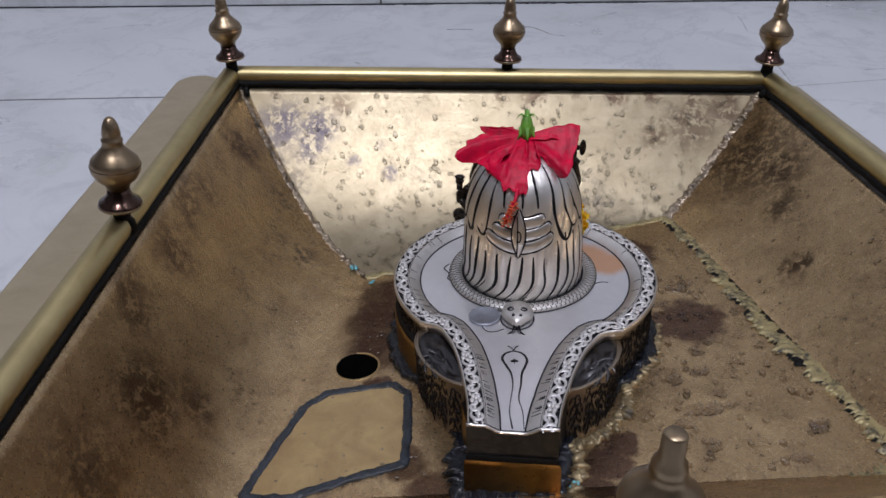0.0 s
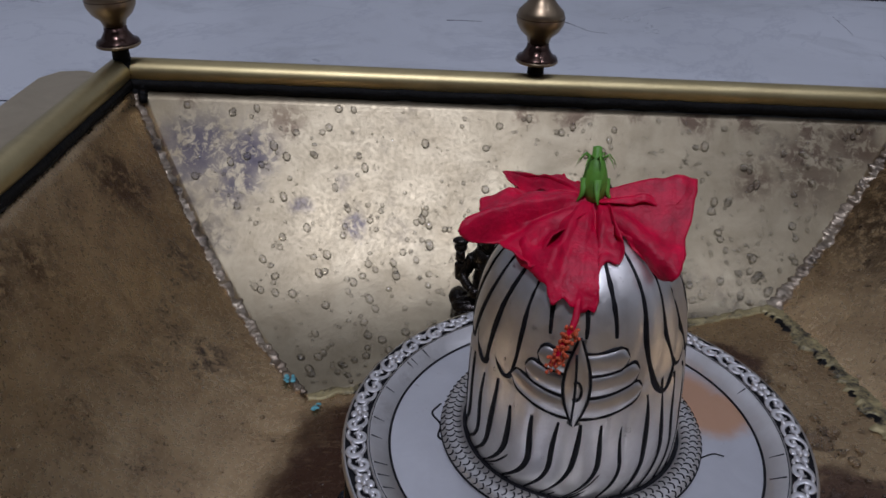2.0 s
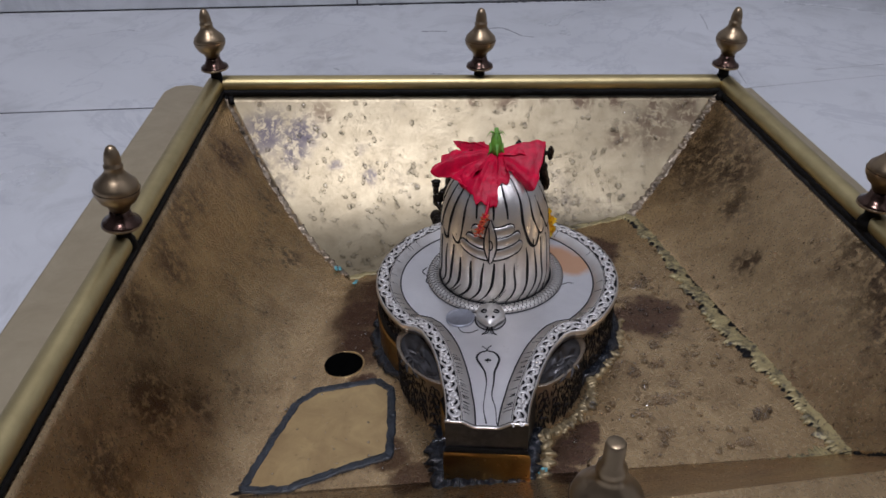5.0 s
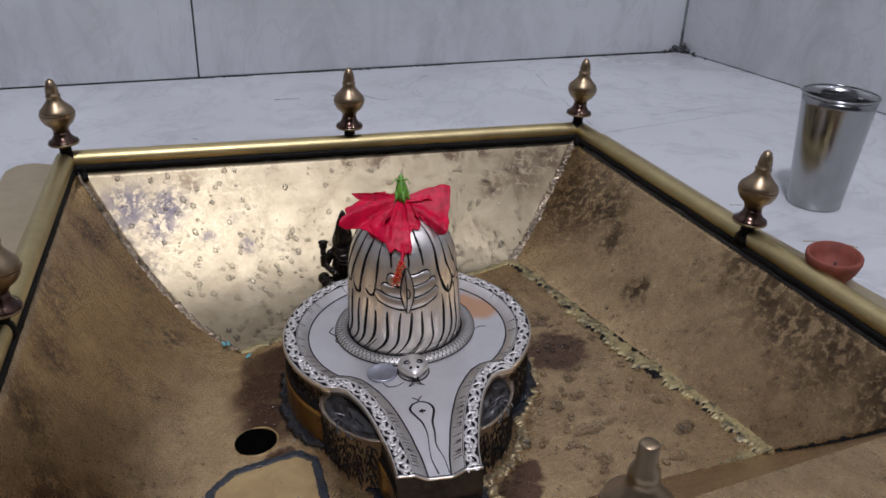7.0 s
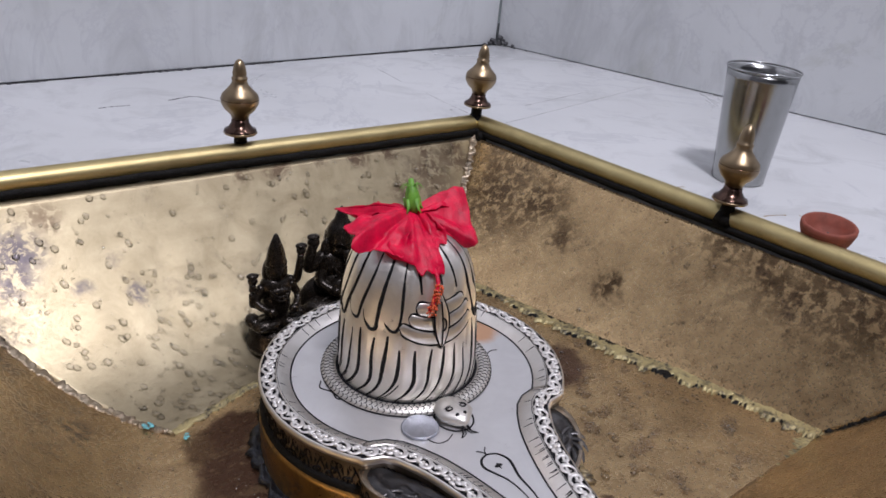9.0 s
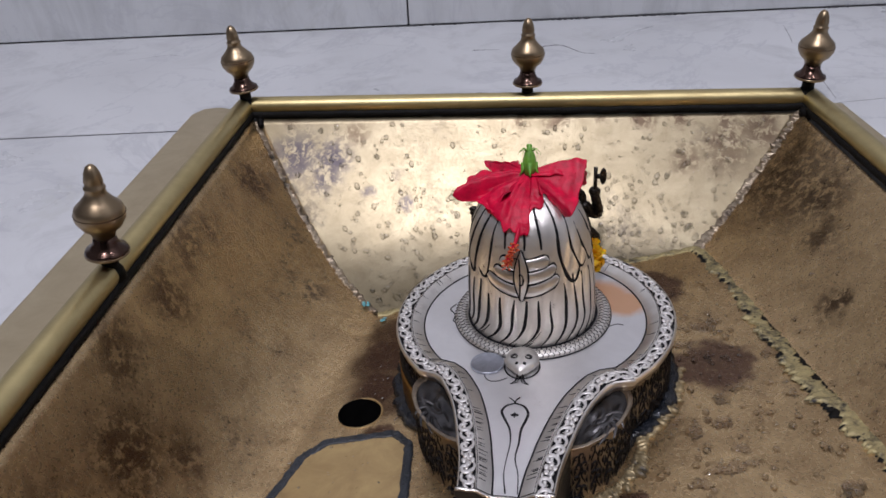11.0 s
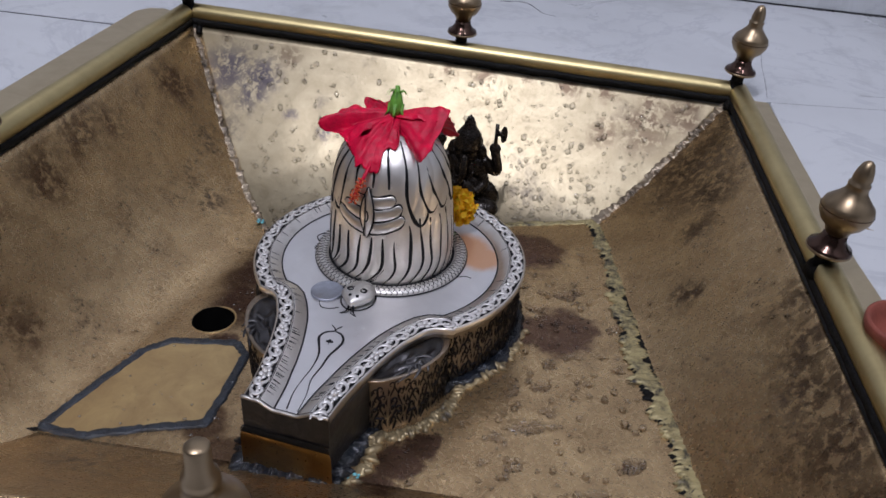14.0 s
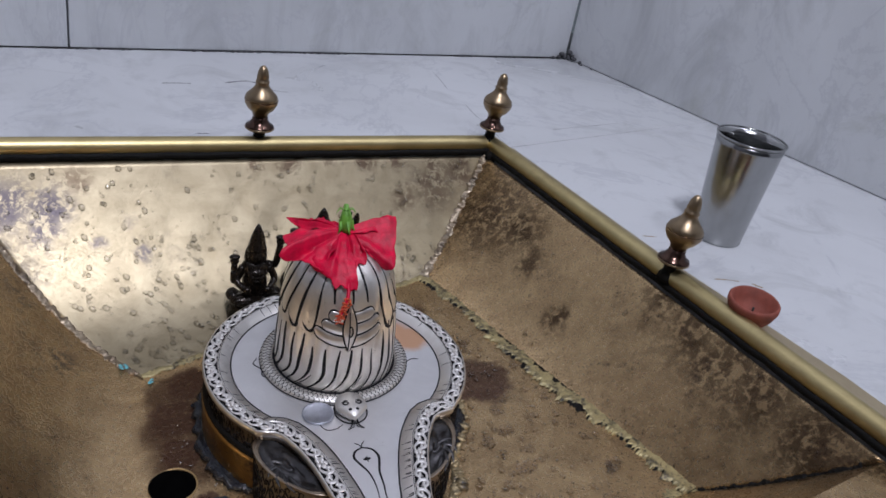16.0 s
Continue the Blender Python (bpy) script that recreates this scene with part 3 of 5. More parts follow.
# finials
FIN = [(0.0138, 0.0135), (0.0142, 0.0155), (0.0135, 0.0170), (0.0105, 0.0185), (0.0078, 0.023), (0.0072, 0.0265), (0.0085, 0.0305), (0.0130, 0.0345), (0.0158, 0.0395),
       (0.0163, 0.0425), (0.0159, 0.0437), (0.0161, 0.0445), (0.0150, 0.048), (0.0105, 0.0525), (0.0072, 0.0565), (0.0063, 0.0595), (0.0068, 0.0608), (0.0068, 0.0622),
       (0.0056, 0.0630), (0.0060, 0.066), (0.0050, 0.0715), (0.0034, 0.0755), (0.0015, 0.0772), (0.0, 0.0776)]
for x, y, z, lx, ly in ((-0.213, 0.812, 0.014, -3, 0), (0.069, 0.818, 0.013, 0, 0), (0.336, 0.815, 0.015, 2, 0), (0.357, 0.514, 0.011, 3, 0), (-0.2175, 0.492, 0.012, 4, 0), (0.080, 0.203, 0.016, 0, 0)):
    upper = FIN[5:] if y > 0.3 else FIN[5:15] + [(0.0060, 0.0595), (0.0068, 0.0605), (0.0062, 0.0640), (0.0046, 0.0665), (0.0043, 0.0765), (0.0036, 0.0774), (0.0, 0.0775)]
    fin = part("finial", lathe([(0.0, 0.0262)] + upper, 40), BRASS_FINIAL, basin, "turned antique brass finial")
    fin.matrix_world = pose(x, y, z, 0, lx, 0)
    part("disc", lathe([(0.0, 0.0133)] + FIN[:6] + [(0.0, 0.0266)], 40), DARK_BRONZE, fin, "dark polished bronze disc and waist")
    part("ring", lathe([(0.0138, 0.0131), (0.0145, 0.0138), (0.0146, 0.0146), (0.0140, 0.0152)], 40), BRASS_FINIAL, fin, "worn bright edge of the disc")
    part("groove", tube([(0.01625 * math.cos(q), 0.01625 * math.sin(q), 0.0438) for q in (2 * math.pi * k / 40 for k in range(40))], 0.00022, 5, closed=True), DARK_BRONZE, fin, "dark turned groove")
    part("stem", lathe([(0.0, -0.008), (0.0095, -0.006), (0.0080, 0.001), (0.0058, 0.004), (0.0056, 0.010), (0.0075, 0.0135), (0.0, 0.0136)], 24), TAR, fin, "blackened stem")
for x, y in ((-0.206, 0.805), (0.331, 0.806)):
    bm = bmesh.new()
    rnd = random.Random(int(x * 1000))
    for k in range(9):
        ball((x + rnd.uniform(-0.008, 0.008), y + rnd.uniform(-0.007, 0.006), rnd.uniform(-0.006, 0.003)), rnd.uniform(0.003, 0.006), bm, seg=8, rings=6)
    part("sealant_lump", bm, TAR, basin, "black sealant in the corner")


# ragged solder runs along the seams
def seam(points, width, height, mat, label, seed, n=150, ragged=0.5, up=(0, 0, 1)):
    path = smooth_path(points, n)
    up = Vector(up).normalized()
    bm = bmesh.new()
    rows = []
    for k, p in enumerate(path):
        d = (path[min(k + 1, n - 1)] - path[max(k - 1, 0)]).normalized()
        side = d.cross(up).normalized()
        nor = side.cross(d).normalized()
        row = []
        for q in (-1, -0.82, -0.5, -0.17, 0.17, 0.5, 0.82, 1):
            s = 1 if q > 0 else -1
            edge = noise.noise(p * 130 + Vector((seed, s * 7, 0))) + 0.7 * noise.noise(p * 420 + Vector((seed, s * 9, 3)))
            w = (width(k / (n - 1)) if callable(width) else width) * max(0.15, 1 + ragged * 1.1 * edge)
            at = p + side * (q * w)
            lump = 0.8 + 0.9 * noise.noise(at * 190 + Vector((0, 0, seed))) + 0.5 * noise.noise(at * 620 + Vector((seed, 0, 0)))
            h = -0.0015 if abs(q) == 1 else height * max(0.05, lump) * (0.75 if abs(q) > 0.8 else 1.0)
            row.append(bm.verts.new(at + nor * h))
        rows.append(row)
    for a, b in zip(rows, rows[1:]):
        for i in range(7):
            bm.faces.new((a[i], a[i + 1], b[i + 1], b[i]))
    return part("solder_seam", bm, mat, basin, label)


seam([PANELS["back"](0, w) for w in (0, 0.15, 0.3, 0.5, 0.7, 0.85, 0.98)], lambda t: 0.0064 - 0.0034 * t, 0.0021, SOLDER, "rough silvery solder seam", 1, 320, 0.7, (0.55, -0.6, 0.6))
seam([PANELS["back"](1, w) for w in (0, 0.2, 0.4, 0.6, 0.8, 1)], 0.0056, 0.0030, SOLDER, "rough silvery solder seam", 2, 280, 0.6, (-0.55, -0.6, 0.6))
seam([BOT[1].lerp(BOT[2], u) + Vector((-0.001 + 0.004 * math.sin(9 * u), 0, 0.0006)) for u in (0.0, 0.2, 0.4, 0.6, 0.8, 1.0)], lambda t: 0.0060 + 0.0044 * t, 0.0005, TAR, "black dirt under the solder", 33, 480, 0.7)
seam([BOT[1].lerp(BOT[2], u) + Vector((-0.003 + 0.004 * math.sin(9 * u), 0, 0.0008)) for u in (0.0, 0.2, 0.4, 0.6, 0.8, 1.0)], lambda t: 0.0056 + 0.0046 * t, 0.0013, CRUST, "crusty yellow solder seam", 3, 480, 0.9)
seam([BOT[2], Vector((0.276, 0.363, floor_z(0.276))), Vector((0.222, 0.356, floor_z(0.222))), Vector((0.168, 0.350, floor_z(0.168))), Vector((0.11, 0.347, floor_z(0.11)))], 0.0078, 0.0009, CRUST, "crusty yellow solder seam", 4, 300, 1.0)
seam([BOT[0].lerp(BOT[1], u) + Vector((0, 0, 0.0005)) for u in (0.0, 0.2, 0.5, 0.75, 1.0)], 0.0036, 0.0012, CRUST, "crusty yellow solder seam", 5, 120, 0.8)
seam([(-0.30, 0.352, -0.095), (-0.22, 0.357, floor_z(-0.22) + 0.008), (-0.17, 0.363, floor_z(-0.17) + 0.004), (-0.128, 0.374, floor_z(-0.128) + 0.001)], 0.0016, 0.0008, TAR, "dark hairline seam", 6, 90, 0.8)




corner = [PANELS["right"](1, w) for w in (0.1, 0.3, 0.5, 0.7, 0.85, 0.98)]
seam(corner, 0.0030, 0.0016, TAR, "black line in the panel corner", 15, 200, 1.2, (-0.6, 0.5, 0.6))
seam([p + Vector((0, -0.009, 0.0006)) for p in corner], 0.0075, 0.0012, CRUST, "crusty yellow solder seam", 16, 240, 0.9, (-0.3, 0.6, 0.7))


def on_floor(pts, lift=0.0):
    return [Vector((x, y, floor_z(x) + lift)) for x, y in pts]


# brass repair patch framed with slate-grey sealant
PATCH = [(-0.128, 0.3765), (-0.112, 0.425), (-0.098, 0.462), (-0.082, 0.476), (-0.034, 0.482), (-0.022, 0.470), (-0.021, 0.440), (-0.022, 0.399), (-0.06, 0.387), (-0.098, 0.3735)]
bm = bmesh.new()
vs = [bm.verts.new(p) for p in on_floor(PATCH, 0.0008)]
bm.faces.new(vs)
ws = [bm.verts.new(p) for p in on_floor(PATCH, -0.0008)]
bm.faces.new(ws[::-1])
for k in range(len(vs)):
    bm.faces.new((vs[k], vs[k - 1], ws[k - 1], ws[k]))
part("repair_patch", bm, BRASS_PATCH, basin, "many-sided brass repair patch", False)
EDGE = [tuple(Vector(p).lerp(Vector(q), t)) for p, q in zip(PATCH, PATCH[1:] + PATCH[:1]) for t in (0.06, 0.35, 0.65, 0.94)]
seam(on_floor(EDGE + EDGE[:1], 0.0008), 0.0035, 0.0012, SEAL, "slate-grey sealant round the patch", 8, 260, 0.35)

# ---- the lingam on its spouted base ----
YONI = Matrix.Translation((0.0675, 0.545, -0.0590)) @ pose(0, 0, 0, 0, 0, -7.0) @ pose(0, 0, 0, 0, -2.6, 0)
shrine = thing("lingam_shrine", YONI, "silver-plated lingam with coiled snake on a spouted oval base", "shrine")
R_OUT = 0.1025
right = [(R_OUT * math.sin(a), R_OUT * math.cos(a)) for a in (math.pi - (math.pi - 0.80) * k / 44 for k in range(45))]
right += [(0.0725, 0.0735), (0.066, 0.0752), (0.0605, 0.0765), (0.0555, 0.0805)]
right += [(p.x, p.y) for p in smooth_path([(0.0525, 0.0855, 0), (0.0455, 0.099, 0), (0.039, 0.118, 0), (0.034, 0.138, 0), (0.0300, 0.158, 0), (0.0280, 0.177, 0)], 22)]
PLAN = [(-x, y) for x, y in right[:0:-1]] + right
PLAN = [Vector((x, -y, 0)) for x, y in PLAN]


def inset(d):
    """The plan drawn in by d, open at the spout."""
    out = []
    n = len(PLAN)
    for k, p in enumerate(PLAN):
        t = Vector((0, 0, 0))
        for s in (1, 2, 3):
            t += (PLAN[min(k + s, n - 1)] - PLAN[max(k - s, 0)]).normalized()
        t.normalize()
        nor = Vector((-t.y, t.x, 0))
        q = p + nor * d
        if k < 8 or k > n - 9:
            q = Vector((p.x - math.copysign(d, p.x), p.y, 0))
        out.append(q)
    return out


if (inset(0.01)[len(PLAN) // 2] - Vector((0, 0, 0))).length > R_OUT:
    PLAN.reverse()


def shelf(levels, bm=None, cap_top=False, cap_bottom=False, front=True):
    """A wall of loops: levels are (inset, height)."""
    bm = bm or bmesh.new()
    loops = [[bm.verts.new((p.x, p.y, z)) for p in inset(d)] for d, z in levels]
    for a, b in zip(loops, loops[1:]):
        for i in range(len(a) - 1):
            bm.faces.new((a[i], a[i + 1], b[i + 1], b[i]))
    if cap_top:
        bm.faces.new(loops[-1])
    if cap_bottom:
        bm.faces.new(loops[0])
    if front:
        for a, b in zip(loops, loops[1:]):
            bm.faces.new((a[0], b[0], b[-1], a[-1]))
    return bm


TRAY_Z = -0.0035
part("body", shelf([(0.004, -0.0700), (0.0035, -0.045), (0.0025, -0.032), (0.003, -0.018), (0.0025, -0.010), (0.001, -0.0045)]), RELIEF, shrine, "darkened silver side with engraved leaf scrolls")
part("lip", shelf([(0.0012, -0.0046), (0.0, -0.0038), (-0.0005, -0.0018), (-0.0003, -0.0002), (0.0003, 0.0008), (0.0012, 0.0010)], front=False), SILVER, shrine, "smooth silver lip")
border = part("border", shelf([(0.0010, 0.0004), (0.0112, 0.0004)], front=False), OXIDE, shrine, "blackened border with raised silver scrolls")
part("slope", shelf([(0.0106, 0.0003), (0.0112, 0.0014), (0.0126, 0.0011), (0.0180, -0.0020), (0.0206, TRAY_Z)], front=False), SILVER, shrine, "hatched silver bevel inside the border")
bm = bmesh.new()
vs = [bm.verts.new((p.x, p.y, TRAY_Z)) for p in inset(0.0204)]
f = bm.faces.new(vs)
bmesh.ops.triangulate(bm, faces=[f])
part("tray", bm, SILVER_TRAY, shrine, "wet satin silver tray", False)
# front face of the spout with its wavy upper edge
LIP = [(0.0, 0.0012), (0.003, 0.0016), (0.0075, 0.0010), (0.0118, 0.0012), (0.0150, -0.0008), (0.0190, -0.0030), (0.0215, -0.0036), (0.03, -0.0033)]
xs = [-0.0283 + 0.0566 * k / 40 for k in range(41)]


def lip_top(x):
    d = 0.0283 - abs(x)
    for (d0, z0), (d1, z1) in zip(LIP, LIP[1:]):
        if d <= d1:
            return z0 + (z1 - z0) * (d - d0) / (d1 - d0)
    return LIP[-1][1]


bm = bmesh.new()
for y0 in (-0.1768, -0.1790):
    hi = [bm.verts.new((x, y0, lip_top(x) + (0.0003 if y0 > -0.178 else 0))) for x in xs]
    lo = [bm.verts.new((x, y0, -0.0225)) for x in xs]
    for k in range(40):
        bm.faces.new((lo[k], lo[k + 1], hi[k + 1], hi[k]))
bmesh.ops.bridge_loops(bm, edges=[e for e in bm.edges if e.is_boundary])
part("spout_face", bm, CARVED, shrine, "darkened silver spout front with worn engraving", False)
part("spout_edge", tube([(x, -0.1785, lip_top(x) - 0.0004) for x in xs], 0.0011, 8), SILVER, shrine, "worn bright spout edge")
# golden brass cladding below the spout and along one side, with a black joint above it
SIDE = PLAN if PLAN[0].x < 0 else PLAN[::-1]


def clad(levels, n0, n1, front):
    bm = bmesh.new()
    loops = []
    for d, z in levels:
        pts = inset(d)
        pts = pts if PLAN[0].x < 0 else pts[::-1]
        row = [Vector((p.x, p.y, z)) for p in pts[n0:n1]]
        if front:
            row = [Vector((0.029 - d, -0.1800 - (0.0015 if d < 0 else 0), z))] + [Vector((-0.029 + d, -0.1800 - (0.0015 if d < 0 else 0), z))] + row
        loops.append([bm.verts.new(p) for p in row])
    for p, q in zip(loops, loops[1:]):
        for k in range(len(p) - 1):
            bm.faces.new((p[k], p[k + 1], q[k + 1], q[k]))
    return bm


part("foot", clad([(-0.0012, -0.070), (-0.0012, -0.0300), (-0.0006, -0.0262), (0.0030, -0.0252)], 0, 52, True), BRASS_FOOT, shrine, "golden brass cladding under the silver")
for n0, n1 in ((0, 19), (len(PLAN) - 19, len(PLAN))):
    part("spout_cheek", clad([(0.0030, -0.0700 if n0 else -0.0230), (0.0019, -0.0225), (0.0017, -0.0100), (0.0026, -0.0094)], n0, n1, False), CARVED, shrine, "blackened plain side of the spout")
part("joint", clad([(0.0005, -0.0275), (-0.0006, -0.0250), (0.0010, -0.0225), (0.0035, -0.0215)], 0, 52, True), TAR, shrine, "black joint between silver and brass")

# leaf scrolls cut into the upright sides


def leaf_cuts(loop, rows, pitch, parent, seed):
    """Rows of hooked leaf lines along a loop of points."""
    rnd = random.Random(seed)
    bm = bmesh.new()
    marks = [0.0]
    for p, q in zip(loop, loop[1:]):
        marks.append(marks[-1] + (q - p).length)

    def at(s, z):
        s = min(max(s, 0.0), marks[-1] - 1e-6)
        k = next(i for i in range(len(marks) - 1) if marks[i + 1] >= s)
        p = loop[k].lerp(loop[k + 1], (s - marks[k]) / max(1e-9, marks[k + 1] - marks[k]))
        return Vector((p.x, p.y, z))

    leaf = ((0.0, -0.0058), (0.0012, -0.0030), (0.0026, -0.0006), (0.0030, 0.0022), (0.0016, 0.0042), (-0.0002, 0.0036), (-0.0004, 0.0018), (0.0008, 0.0012))
    for j, z in enumerate(rows):
        s = pitch * (0.5 if j % 2 else 0.1)
        k = 0
        while s < marks[-1]:
            f = (1 if k % 2 else -1) * rnd.uniform(0.9, 1.1)
            g = rnd.uniform(0.8, 1.5)
            dz = z + rnd.uniform(-0.0026, 0.0026)
            path = smooth_path([at(s + f * x * pitch / 0.0062, dz + g * y) for x, y in leaf], 15)
            tube(path, lambda t: 0.00060 * (0.35 + 0.9 * math.sin(math.pi * (0.12 + 0.80 * t))), 6, bm)
            tube([at(s - f * pitch * 0.32, z - 0.0046), at(s - f * pitch * 0.18, z - 0.0014), at(s - f * pitch * 0.30, z + 0.0022)], lambda t: 0.00065 * (0.3 + math.sin(math.pi * t)), 5, bm)
            s += pitch * rnd.uniform(0.8, 1.15)
            k += 1
    return tagged(part("leaf_engraving", bm, OXIDE, parent, "dark engraved leaf scrolls"), kind="stuff")


leaf_cuts(inset(0.0026)[22:-22], (-0.0125, -0.0215, -0.0305, -0.0395, -0.0485), 0.0058, shrine, 77)

# carved side cups
for s in (-1, 1):
    k0 = 1.0 if s > 0 else 1.06
    rim = [(0.030, 0.131), (0.040, 0.128), (0.050, 0.1205), (0.060, 0.109), (0.067, 0.096), (0.0705, 0.083), (0.068, 0.071), (0.055, 0.066), (0.040, 0.085), (0.030, 0.110), (0.027, 0.124)]
    cup = [Vector((s * p.x * k0, -p.y, 0)) for p in smooth_path([(x, y, 0) for x, y in rim + rim[:1]], 41)[:40]]
    c = sum(cup, Vector()) / 40
    bm = bmesh.new()
    loops = []
    for q, z in ((0.92, -0.075), (0.97, -0.026), (1.0, -0.0125), (1.02, -0.0105), (1.0, -0.0088), (0.92, -0.0084), (0.86, -0.0096)):
        loops.append([bm.verts.new(c + (p - c) * q + Vector((0, 0, z))) for p in cup])
    for a, b in zip(loops, loops[1:]):
        for i in range(40):
            bm.faces.new((a[i], a[(i + 1) % 40], b[(i + 1) % 40], b[i]))
    pod = part("side_cup", bm, RELIEF, shrine, "darkened silver side cup with carved leaf")
    bm = bmesh.new()
    def hollow(u, v):
        a = 2 * math.pi * u
        p = c + (cup[int(u * 40) % 40] - c) * (0.88 * (1 - v))
        return p + Vector((0, 0, -0.0098 + 0.0016 * noise.noise(Vector((p.x * 160, p.y * 160, s))) * (v > 0) + 0.0012 * math.sin(9 * v + 2 * a)))
    part("cup_top", grid(hollow, 40, 10), CARVED, pod, "blackened carved top")
    for k in range(5):
        a0 = -1.0 + 0.5 * k
        pts = [c + Vector((s * (0.006 + 0.013 * u) * math.cos(a0 + u), -(0.004 + 0.019 * u) * math.sin(a0 + 0.7 * u), -0.0112 + 0.002 * math.sin(3 * u))) for u in (j / 10 for j in range(11))]
        tube(pts, lambda t: 0.0013 * (0.3 + math.sin(math.pi * t)), 8, bm, 0.6)
    part("carved_leaf", bm, CARVED, pod, "worn silver leaf carving")
    leaf_cuts([c + (p - c) * 0.985 for p in cup], (-0.0185, -0.0275, -0.0365, -0.0455), 0.0058, pod, 78)
    part("cup_edge", tube([c + (p - c) * 1.0 + Vector((0, 0, -0.0090)) for p in cup], 0.0009, 8, closed=True, flat=0.6), ANTIQUE, pod, "worn silver edge")

# raised scrolls and rosettes of the border
bm = bmesh.new()
vine = smooth_path([(-0.0050, -0.0030, 0.0004), (-0.0030, -0.0037, 0.0005), (-0.0008, -0.0025, 0.0007), (0.0006, 0.0003, 0.0008), (0.0001, 0.0028, 0.0007), (-0.0018, 0.0036, 0.0006), (-0.0032, 0.0022, 0.0006), (-0.0027, 0.0006, 0.0007), (-0.0014, 0.0008, 0.0008)], 24)
tube(vine, lambda t: 0.00092 * (0.7 + 0.6 * math.sin(math.pi * t)), 7, bm, 0.5)
ball((-0.0015, 0.0010, 0.0007), 0.0011, bm, (1, 1, 0.8), 8, 5)
tube([(0.0004, -0.0016, 0.0005), (0.0022, -0.0012, 0.0008), (0.0030, 0.0010, 0.0006)], lambda t: 0.0010 * (1.1 - 0.7 * t), 7, bm, 0.8)
ball((0.0022, 0.0034, 0.0004), 0.0011, bm, (1.3, 0.8, 0.7), 8, 5)
SCROLL = mesh_of("scroll", bm, SCROLL_SILVER)
bm = bmesh.new()
for k in range(5):
    a = 2 * math.pi * k / 5
    ball((0.0026 * math.cos(a), 0.0026 * math.sin(a), 0.0005), 0.00165, bm, (1, 1, 0.5), 8, 5)
ball((0, 0, 0.001), 0.0013, bm, seg=8, rings=5)
ROSETTE = mesh_of("rosette", bm, SCROLL_SILVER)
mid = inset(0.0061)
length, step, count = 0.0, 0.0086, 0
acc = 0.002
for a, b in zip(mid, mid[1:]):
    d = b - a
    while acc < d.length:
        p = a + d.normalized() * acc
        kind = count % 5 == 2
        ob = new("rosette" if kind else "scroll", ROSETTE if kind else SCROLL)
        ob.parent = border
        flip = 1 if count % 2 else -1
        ob.matrix_local = Matrix.Translation((p.x, p.y, 0.0006)) @ Matrix.Rotation(math.atan2(d.y, d.x), 4, "Z") @ Matrix.Diagonal((1.42, flip * 1.02, 1.0, 1))
        count += 1
        acc += step * (1.15 if kind else 1.0)
    acc -= d.length

# hatching on the bevel
bm = bmesh.new()
top, low = inset(0.0126), inset(0.0192)
rnd = random.Random(5)
for k in range(2, len(PLAN) - 2):
    for j in range(2):
        if rnd.random() < (0.25 if 14 < k < len(PLAN) - 15 else 0.95):
            u = rnd.random()
            a = top[k].lerp(top[k + 1], u) + Vector((0, 0, 0.0009))
            b = low[k].lerp(low[k + 1], u) + Vector((0, 0, -0.0026))
            tube([a, a.lerp(b, rnd.uniform(0.5, 0.95))], lambda t: 0.00045 * (1.1 - 0.8 * t), 5, bm)
tagged(part("hatching", bm, OXIDE, shrine, "engraved dark hatching"), kind="stuff")
part("bevel_line", tube([p + Vector((0, 0, 0.0008)) for p in inset(0.0116)], 0.0006, 6), OXIDE, shrine, "dark line between border and bevel")
part("tray_line", tube([p + Vector((0, 0, TRAY_Z + 0.0001)) for p in inset(0.0205)], 0.0006, 6), OXIDE, shrine, "dark line round the tray")

# the dome
DC = Vector((-0.0015, 0.006, TRAY_Z))
PROFILE = [(0.0462, 0.0), (0.0464, 0.01), (0.0462, 0.02), (0.0458, 0.03), (0.0453, 0.04), (0.0446, 0.05), (0.0437, 0.06), (0.0423, 0.07), (0.0400, 0.08), (0.0366, 0.0885), (0.0318, 0.0955), (0.0250, 0.1015), (0.0170, 0.1058), (0.0085, 0.1082), (0.0, 0.1090)]


def dome_r(h):
    for (r0, h0), (r1, h1) in zip(PROFILE, PROFILE[1:]):
        if h <= h1:
            return r0 + (r1 - r0) * (h - h0) / (h1 - h0)
    return 0.0


def on_dome(deg, h, lift=0.0):
    a = math.radians(deg)
    r = dome_r(h) + lift
    return DC + Vector((r * math.sin(a), -r * math.cos(a), h + (lift * 0.6 if h > 0.085 else 0)))


LOCKS, STRANDS = 22, 30
rnd = random.Random(11)
LOCK_TURN = [rnd.uniform(-2.2, 2.2) for k in range(LOCKS)]
LOCK_END = [rnd.uniform(0.047, 0.058) for k in range(LOCKS)]
STRAND_TURN = [rnd.uniform(-1.6, 1.6) for k in range(STRANDS)]


def strand_angle(k, h):
    """Lower strands: nearly upright, swept to one side at the foot."""
    a = -180 + 360 * k / STRANDS + STRAND_TURN[k % STRANDS]
    return a - 17 * max(0.0, 1 - h / 0.022) ** 2.2 + 0.9 * math.sin(h * 130 + k * 1.9) + 90 * (h - 0.02) * (1 if a < 20 else -0.6)


def lock_angle(k, h):
    """Upper locks: fanned from the crown, curling as they fall."""
    a = -180 + 360 * k / LOCKS + LOCK_TURN[k % LOCKS]
    s = 1 if a < 14 else -1
    u = (0.105 - h) / 0.05
    return a + s * (10 * u - 20 * u * u) * 0.8 + 2.5 * math.sin(5 * u + k)


